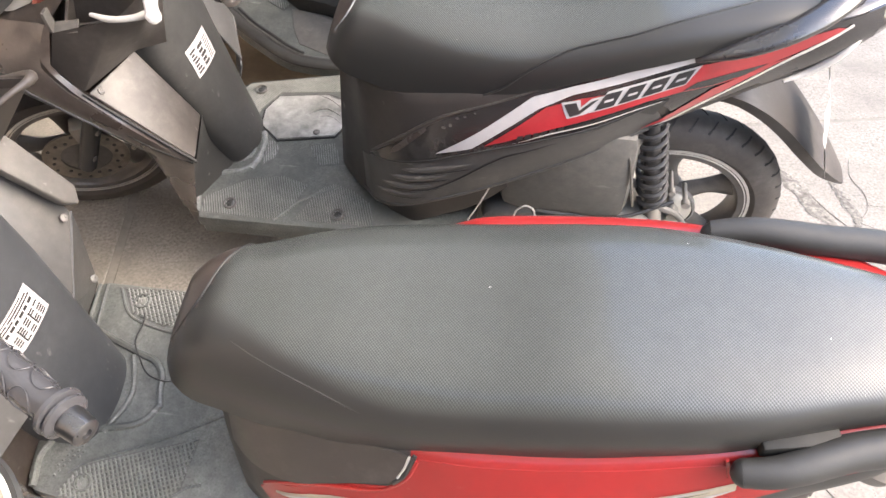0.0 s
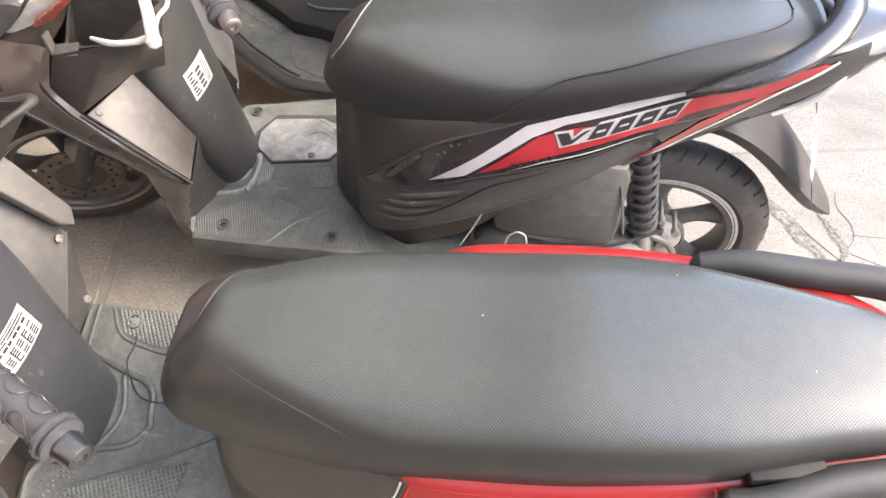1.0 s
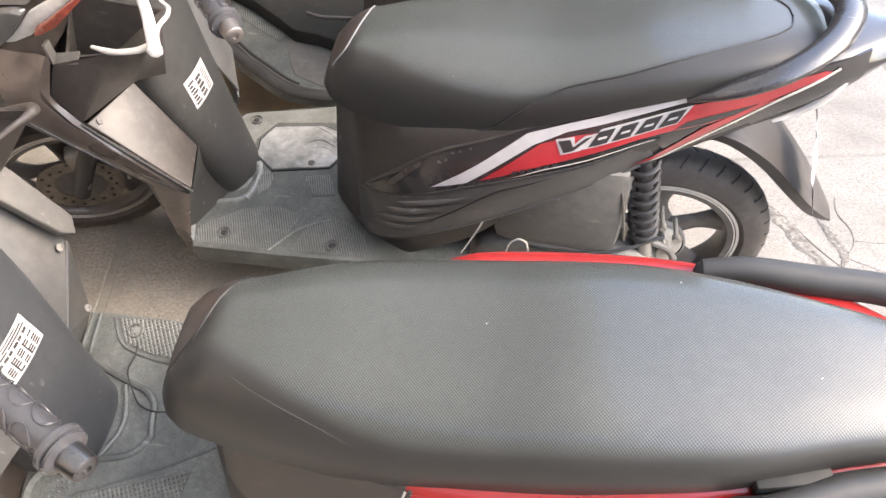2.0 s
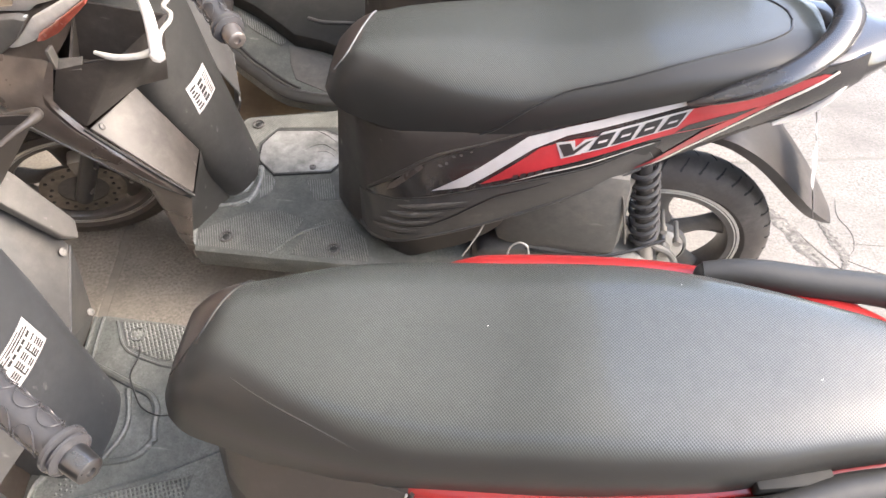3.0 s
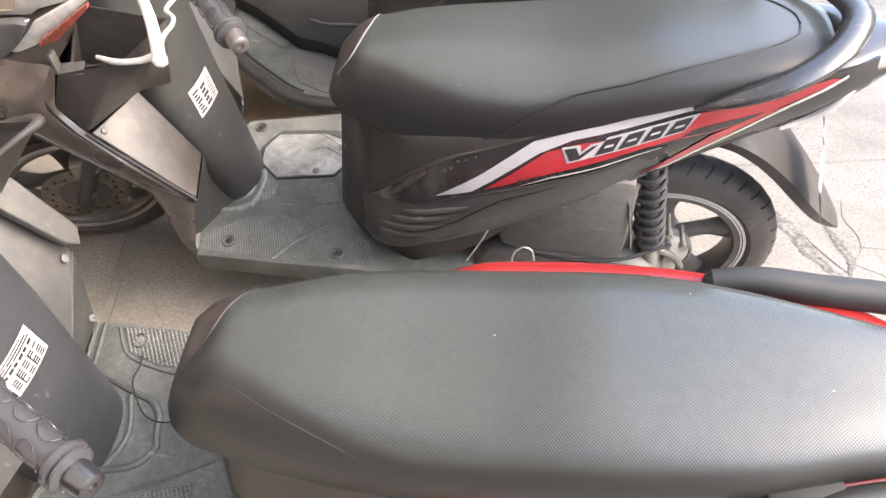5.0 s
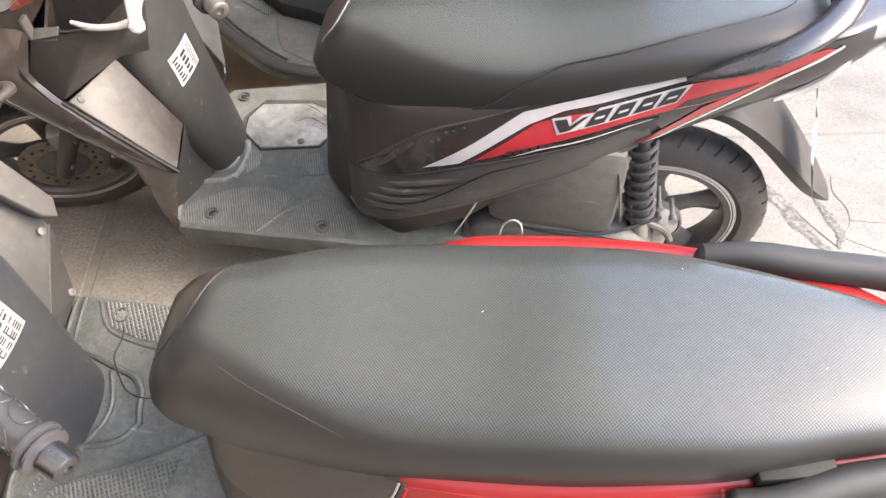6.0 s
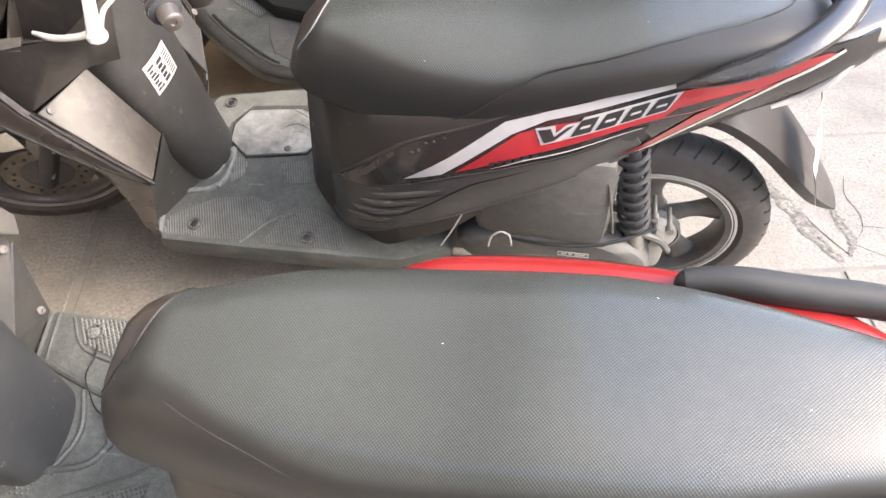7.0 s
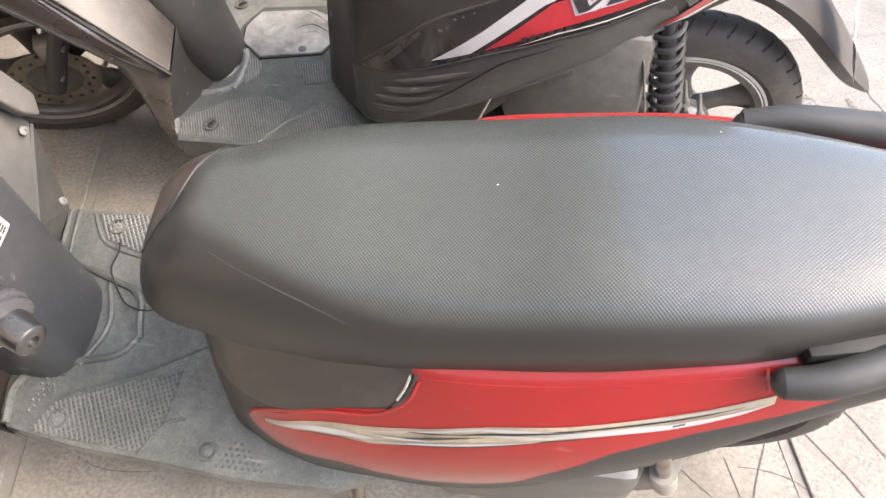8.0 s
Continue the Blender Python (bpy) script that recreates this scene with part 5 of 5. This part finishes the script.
    for v in airbm.verts:
        v.co.y -= 0.010 * (v.co.x - 0.165) * 4 if v.co.y < -0.12 else 0.0
    part("air_box", airbm, M_CVT, root, "black air filter box")
    part("box_boss", lathe([(0.0001, -0.176), (0.009, -0.176), (0.012, -0.170), (0.013, -0.160), (0.0001, -0.160)], 18), M_CVT, root).location = (0.285, 0, 0.505)
    part("vent_hose", tube([(0.392, -0.165, 0.562), (0.404, -0.170, 0.545), (0.418, -0.172, 0.490), (0.430, -0.172, 0.430), (0.436, -0.168, 0.395)], 0.0024, 24, 8), M_GREY, root, "thin grey vent hose")
    part("swing_arm", box((0.36, -0.11, 0.20), (0.56, -0.055, 0.29), 0.02), M_ALU, root, "bare aluminium gearbox")
    part("engine_block", box((-0.02, -0.10, 0.17), (0.22, 0.12, 0.36), 0.03), M_CVT, root)
    out = -0.045 if red else 0.0
    top, low = Vector((0.437, -0.135 + out, 0.56 if red else 0.60)), Vector((0.487, -0.125 + out, 0.335))
    sh = part("shock_absorber", tube([top, (top + low) / 2, low], 0.011 if red else 0.016, 8, 12), M_STEEL if red else M_SPRING, root, "grey rear shock absorber" if red else "black rear shock absorber")
    ax = (low - top).normalized()
    e1 = ax.cross(Vector((0, 1, 0))).normalized()
    e2 = ax.cross(e1)
    L = (low - top).length * 0.80
    helix = [top + ax * (0.01 + L * k / 96) + 0.027 * (math.cos(2 * math.pi * 7.5 * k / 96) * e1 + math.sin(2 * math.pi * 7.5 * k / 96) * e2) for k in range(97)]
    hel = []
    for i, p in enumerate(helix):
        d = (helix[min(i + 1, 96)] - helix[max(i - 1, 0)]).normalized()
        u = d.cross(ax).normalized()
        v = u.cross(d)
        hel.append([p + 0.0052 * (math.cos(2 * math.pi * q / 8) * u + math.sin(2 * math.pi * q / 8) * v) for q in range(8)])
    if not red:
        part("spring", loft(hel), M_SPRING, sh, "black coil spring")
    part("lower_mount", tube([low - ax * 0.03, low, low + ax * 0.05], 0.019, 8, 12), M_ALU, sh, "aluminium shock mount")

    if not red:
        for k, (x, z, r) in enumerate(((0.500, 0.345, 0.010), (0.535, 0.300, 0.012), (0.470, 0.330, 0.008), (0.520, 0.375, 0.007), (0.555, 0.340, 0.009))):
            part("bolt", lathe([(0.0001, -0.112), (r, -0.112), (r, -0.098), (r * 0.6, -0.098), (r * 0.6, -0.05), (0.0001, -0.05)], 12), M_ALU, root).location = (x, 0, z)
        part("brake_arm", tube([(0.465, -0.125, 0.360), (0.50, -0.130, 0.352), (0.54, -0.125, 0.325), (0.56, -0.12, 0.29)], 0.0075, 14, 8), M_CVT, root, "cast brake arm")
        part("loose_wire", tube([(0.202, -0.180, 0.325), (0.203, -0.180, 0.340), (0.212, -0.180, 0.367), (0.226, -0.180, 0.378), (0.238, -0.180, 0.373), (0.246, -0.180, 0.349), (0.247, -0.176, 0.330)], 0.002, 40, 6), M_PALE, root, "pale loop of loose wire")
        part("thin_rod", tube([(0.165, -0.165, 0.455), (0.138, -0.185, 0.394), (0.108, -0.190, 0.325)], 0.0018, 12, 6), M_PALE, root, "thin pale rod")
        part("brake_cable", tube([(0.20, -0.15, 0.33), (0.30, -0.175, 0.345), (0.42, -0.172, 0.36), (0.52, -0.14, 0.385)], 0.004, 24, 8), M_BLACKDEC, root, "black brake cable")
        for k in range(5):
            ring = lathe([(0.026, -0.004), (0.034, 0.0), (0.026, 0.004), (0.022, 0.0)], 20, "X")
            ring.transform(pose(0.155 + 0.010 * k, -0.125, 0.405))
            part("bellows_ring", ring, M_SPRING, root)

    # side stand
    part("side_stand", tube([(0.02, -0.13, 0.20), (0.03, -0.19, 0.10), (0.035, -0.235, 0.036)], 0.011, 12, 10), M_STEEL, root, "steel side stand")

    if red:
        part("loose_wire", tube([(-0.432, 0.146, 0.272), (-0.425, 0.123, 0.275), (-0.424, 0.082, 0.280), (-0.408, 0.056, 0.276), (-0.381, 0.026, 0.272), (-0.350, 0.018, 0.272), (-0.305, 0.022, 0.285), (-0.20, 0.02, 0.40)], 0.0016, 60, 6), M_BLACKDEC, root, "thin black loose wire")

    if red:
        mm = pose(-0.168, -0.352, 0.885, 24, -18, 0)
        shell = lathe([(0.0001, -0.016), (0.030, -0.014), (0.058, -0.004), (0.066, 0.004), (0.066, 0.009), (0.061, 0.010), (0.0605, 0.006), (0.0001, 0.006)], 48, "Z")
        shell.transform(mm)
        ms = part("mirror_shell", shell, M_DEEP, root, "round black mirror shell")
        for prof, mat, lab in (([(0.0001, 0.0062), (0.0605, 0.0062), (0.0605, 0.0074), (0.0001, 0.0074)], M_MIRROR, "mirror glass"), ([(0.0535, 0.0072), (0.0605, 0.0072), (0.0605, 0.0112), (0.0535, 0.0100)], M_SILVER, "bright bevelled rim")):
            g = lathe(prof, 48, "Z")
            g.transform(mm)
            part("mirror_glass" if mat is M_MIRROR else "mirror_rim", g, mat, ms, lab)
        part("mirror_stalk", tube([mm @ Vector((0, 0, -0.012)), (-0.215, -0.265, 0.880), (-0.262, -0.200, 0.910)], 0.006, 16, 10), M_SPRING, root, "black mirror stalk")

    # steered parts
    steer = Matrix.Translation((-0.62, 0, 0.72)) @ Matrix.Rotation(radians(25), 4, Vector((0.45, 0, 0.89)).normalized()) @ Matrix.Translation((0.62, 0, -0.72))
    wheel(root, (-0.86, 0, 0.25), steer, True)
    for s in (-1, 1):
        fk = tube([(-0.86, s * 0.075, 0.25), (-0.78, s * 0.075, 0.41), (-0.70, s * 0.06, 0.56)], [0.021, 0.021, 0.017], 12, 12)
        fk.transform(steer)
        part("fork_leg", fk, M_SPRING, root)
    fr = []
    for k in range(17):
        a = radians(20 + 150 * k / 16)
        r = 0.272
        fr.append([(-0.86 + rr * math.cos(a), y, 0.25 + rr * math.sin(a)) for y, rr in ((-0.058, r - 0.045), (-0.05, r - 0.008), (0, r + 0.006), (0.05, r - 0.008), (0.058, r - 0.045), (0.046, r - 0.018), (0, r - 0.004), (-0.046, r - 0.018))])
    fb = loft(fr)
    fb.transform(steer)
    part("front_mudguard", fb, M_GLOSS, root, "black front mudguard")
    cal = box((-0.845, -0.075, 0.33), (-0.79, -0.035, 0.39), 0.008)
    cal.transform(steer)
    part("brake_caliper", cal, M_ALU, root)
    if style == "striped":
        for x, z, r in ((-0.709, 0.414, 0.0042), (-0.637, 0.381, 0.0055), (-0.753, 0.325, 0.0035)):
            part("bolt", lathe([(0.0001, -0.128), (r * 0.8, -0.127), (r, -0.123), (r, -0.118), (r * 0.5, -0.117), (r * 0.5, -0.112), (0.0001, -0.112)], 14), M_ALU, root, "bright bolt head").location = (x, 0, z)

    # handlebar with grips and levers, turned to the near side
    left = {"end": (-0.094, -0.266, 0.900), "inn": (-0.290, -0.170, 0.918), "tip": (-0.128, -0.335, 0.895), "base": (-0.345, -0.185, 0.905)} if red else \
        {"end": (-0.200, -0.322, 0.950), "inn": (-0.355, -0.150, 0.970), "tip": (-0.366, -0.268, 0.868), "base": (-0.462, -0.108, 0.880)}
    right = {"end": (-0.655, 0.255, 0.985), "inn": (-0.56, 0.085, 0.985), "tip": (-0.73, 0.20, 0.95), "base": (-0.63, 0.085, 0.98)} if red else \
        {"end": (-0.600, 0.345, 0.990), "inn": (-0.535, 0.170, 0.970), "tip": (-0.670, 0.310, 0.955), "base": (-0.59, 0.180, 0.970)}
    li, ri = Vector(left["inn"]), Vector(right["inn"])
    cover = []
    for k in range(13):
        u = k / 12
        c = li.lerp(ri, u)
        r = 0.055 * (1 - 0.6 * abs(2 * u - 1) ** 1.5)
        side_ = (ri - li).cross(Vector((0, 0, 1))).normalized()
        cover.append([c + side_ * (r * 1.2 * math.cos(t)) + Vector((0, 0, r * math.sin(t))) for t in (2 * math.pi * q / 16 for q in range(16))])
    part("handlebar_cover", loft(cover), M_PLASTIC, root, "black plastic handlebar cover")
    part("stem", tube([(-0.60, 0, 0.70), (-0.53, 0, 0.84), tuple(li.lerp(ri, 0.5))], 0.030, 8, 14), M_PLASTIC, root)
    for h in (left, right):
        end, inn, tipp, base = (Vector(h[k]) for k in ("end", "inn", "tip", "base"))
        d = (end - inn).normalized()
        prof = [(0.0001, 0.0), (0.021, 0.0), (0.0225, 0.004)]
        for q in range(8):
            t = 0.014 + 0.084 * q / 7
            prof.append((0.0172 + 0.0007 * math.cos(q * math.pi), t))
        prof += [(0.0185, 0.106), (0.024, 0.109), (0.024, 0.113), (0.0185, 0.1155), (0.0225, 0.118), (0.0225, 0.121), (0.0165, 0.1235), (0.0001, 0.1235)]
        g = lathe(prof, 24, "Z")
        m4 = Matrix.Translation(end - d * 0.147) @ d.to_track_quat("Z", "Y").to_matrix().to_4x4()
        g.transform(m4)
        gp = part("grip", g, M_GRIP, root, "grey-black rubber grip")
        for c in (0.022, 0.053, 0.084):
            for turn in (0.5, 2.6, 4.7):
                ring = []
                for q in range(21):
                    t = 2 * math.pi * q / 20
                    ang = turn + 0.85 * math.cos(t)
                    ring.append((0.0185 * math.cos(ang), 0.0185 * math.sin(ang), c + 0.0135 * math.sin(t) + 0.004 * math.cos(t)))
                pad = tube(ring, 0.0007, 41, 6)
                pad.transform(m4)
                part("grip_rib", pad, M_GRIP, gp)
        w = lathe([(0.0001, 0.1236), (0.0145, 0.1236), (0.0150, 0.128), (0.0135, 0.1455), (0.0115, 0.147), (0.005, 0.147), (0.0045, 0.144), (0.0001, 0.144)], 20, "Z")
        w.transform(m4)
        part("bar_end", w, M_DARKSTEEL if red else M_BARE, gp, "steel bar end weight")
        midl = (base + tipp) / 2 + (Vector((-0.012, -0.012, 0.012)) if red or h is right else Vector((0.004, 0.002, 0.003)))
        part("brake_lever", join(tube([base, midl, tipp], [0.009, 0.0065, 0.006] if red or h is right else [0.0085, 0.0095, 0.0105], 16, 10, 0.8), tube([tipp - Vector((0, -0.004, 0)), tipp + Vector((0.0, -0.003, -0.004)), tipp + Vector((0, -0.008, -0.008))], [0.008, 0.0125, 0.006], 8, 12)), M_SILVER, root, "silver brake lever")
    return root


# ---- setting ----
g = bmesh.new()
bmesh.ops.create_grid(g, x_segments=8, y_segments=8, size=150, matrix=Matrix.Translation((0, 0, -0.004)))
ground = tagged(part("ground", g, M_DIRT), "pale dusty concrete yard", "ground", kind="structure")
TURN_G = Matrix.Translation((1.05, 1.36, 0)) @ pose(0, 0, 0, 0, 0, 5)


def paving(u0, u1, v0, v1, drop=0.0):
    j = 0.011 if u0 < -0.5 else 0.006
    o = part("slab", box((u0 + j, v0 + j, -0.06), (u1 - j, v1 - j, -drop), 0.004), M_CONCRETE, ground, smooth=False)
    o.matrix_basis = TURN_G


rnd = random.Random(4)
for k in range(-14, 12):
    v0, v1 = 0.505 * k, 0.505 * (k + 1)
    edges = [-0.45, 0.62, 1.24, 1.86, 2.48, 3.10, 3.72, 4.34] if k >= 0 else [-0.45, 0.0, 0.62, 1.24, 1.86, 2.48, 3.10, 3.72, 4.34]
    for a, b in zip(edges, edges[1:]):
        paving(a, b, v0, v1, rnd.uniform(0, 0.0015))
for k in range(-4, 5):
    v0, v1 = 1.01 * k + 0.505, 1.01 * (k + 1) + 0.505
    for a, b in ((-1.86, -0.45), (-3.40, -1.86), (-5.0, -3.40), (-6.6, -5.0)):
        paving(a, b, v0, v1, rnd.uniform(0, 0.0015))


def crack(points, width, seed, material):
    """A jagged open crack with crumbled dirt in it."""
    q = random.Random(seed)
    pts = curve_points([(x, y, 0) for x, y in points], 28)
    bm = bmesh.new()
    last = None
    for i, p in enumerate(pts):
        d = (pts[min(i + 1, 27)] - pts[max(i - 1, 0)]).normalized()
        n = Vector((-d.y, d.x, 0))
        w = width * (0.35 + 0.65 * math.sin(math.pi * i / 27)) * q.uniform(0.7, 1.2)
        o = n * q.uniform(-0.12, 0.12) * width
        row = [bm.verts.new(p + o + n * w * u + Vector((0, 0, 0.0006 + (z + q.uniform(-0.0006, 0.0006)) * min(0.4, width / 0.02)))) for u, z in ((-0.5, 0.0008), (-0.25, 0.0035), (0.0, 0.002), (0.25, 0.0035), (0.5, 0.0008))]
        if last:
            for a in range(4):
                bm.faces.new((last[a], last[a + 1], row[a + 1], row[a]))
        last = row
    return part("crack", bm, material, ground, smooth=False)


for du in (-0.012, 0.012):
    line = [TURN_G @ Vector((-0.45 + du + 0.003 * math.sin(5 * q), -1.0 + 0.22 * q, 0)) for q in range(9)]
    crack([(p.x, p.y) for p in line], 0.0035, 21 + int(du * 500), M_CRACK)
for k, (line, width) in enumerate((
        ([(0.925, 1.70), (0.955, 1.645), (0.998, 1.53), (1.031, 1.442), (1.060, 1.380)], 0.052),
        ([(1.080, 1.605), (1.100, 1.520), (1.107, 1.444), (1.085, 1.400)], 0.030))):
    crack(line, width, 1 + k, M_RUBBLE)
for k, (line, width) in enumerate((
        ([(0.945, 1.69), (1.005, 1.56), (1.060, 1.45), (1.090, 1.40)], 0.005),
        ([(1.165, 1.70), (1.145, 1.62), (1.160, 1.55), (1.150, 1.50), (1.107, 1.444)], 0.003),
        ([(1.107, 1.444), (1.193, 1.394), (1.300, 1.355), (1.420, 1.340)], 0.0035),
        ([(1.146, 1.510), (1.200, 1.503), (1.248, 1.501), (1.330, 1.490)], 0.0025),
        ([(0.68, 0.69), (0.703, 0.651), (0.767, 0.538), (0.79, 0.40)], 0.0045),
        ([(0.63, 0.66), (0.613, 0.623), (0.576, 0.537), (0.57, 0.40)], 0.004),
        ([(0.77, 0.73), (0.796, 0.685), (0.831, 0.613), (0.90, 0.50)], 0.0055),
        ([(0.540, 0.612), (0.552, 0.537), (0.556, 0.45)], 0.003),
        ([(0.56, 0.594), (0.604, 0.588), (0.649, 0.570), (0.700, 0.525)], 0.003),
        ([(0.44, 0.61), (0.470, 0.575), (0.520, 0.520)], 0.004),
        ([(-0.64, 0.615), (-0.60, 0.594), (-0.553, 0.584), (-0.49, 0.583)], 0.0025))):
    crack(line, width, 10 + k, M_CRACK)

# Thin sheet that makes the ground brown beyond the black scooter.
tagged(part("brown_sheet", slab([(-0.74, 1.98), (-0.20, 2.00), (-0.16, 2.42), (-0.76, 2.40)], 0.001, 0.005, 0.001), M_BROWN), "thin brown sheet lying on the ground", "cardboard")

# Unseen roof; its edges are placed for the seats' reflections and the bay's shade.
bm = bmesh.new()
last = None
for i in range(521):
    y = -1.2 + 4.3 * i / 520
    row = [bm.verts.new((x, y, 2.75 + 0.012 * math.sin(2 * math.pi * y / 0.13))) for x in (-2.6, -1.0, 0.22)]
    if last:
        for k in range(2):
            bm.faces.new((last[k], last[k + 1], row[k + 1], row[k]))
    last = row
tagged(part("shade_roof", bm, M_SHEET), "unseen translucent corrugated roof that shades the bay and reflects in the seats", "roof", kind="structure")
# Added wall behind the camera: holds off blue sky, bounces light to near sides.
w = box((-2.6, -1.9, -0.06), (1.5, -1.7, 2.7))
tagged(part("bounce_wall_south", w, M_WALL), "unseen plastered wall added behind the camera to shape the light", "wall", kind="structure")
w = box((-2.8, 3.10, -0.06), (1.30, 3.30, 2.73))
w2 = box((-2.8, -4.0, -0.06), (-2.6, 3.10, 3.4))
# Added out of view to cut the low sky over the right-hand ground.
tagged(part("sky_block_east", box((6.6, 0.6, -0.06), (6.8, 9.0, 4.1)), M_WARM), "unseen beige wall added to block low sky on the right", "wall", kind="structure")
# West wall is an added reflector that warms and lifts the left side.
tagged(part("bounce_wall_west", w2, M_WARM), "orange-beige wall added to bounce warm light", "wall", kind="structure")
# North wall is added out of view, dark, for the black seat to reflect.
tagged(part("dark_reflector_north", w, M_DIM), "unseen dark wall added to darken the far seat's reflection", "wall", kind="structure")

# ---- the scooters ----
LEANED = pose(0, 0, 0, 8, 0, 0)
black_at = Matrix.Translation((0, 1.386, 0)) @ pose(0, 0, 0, 0, 0, -7) @ LEANED
red_at = Matrix.Translation((-0.114, 0.7375, 0)) @ pose(0, 0, 0, 0, 0, -7) @ pose(0, 0, 0, 10.5)
third_at = Matrix.Translation((0, 2.02, 0)) @ pose(0, 0, 0, 0, 0, -7) @ LEANED
scooter(black_at, "striped", "black scooter with red and white stripe stickers")
scooter(red_at, "red", "red and black scooter with dusty black seat")
scooter(third_at, "dark", "dark grey-black scooter at the far end of the row")
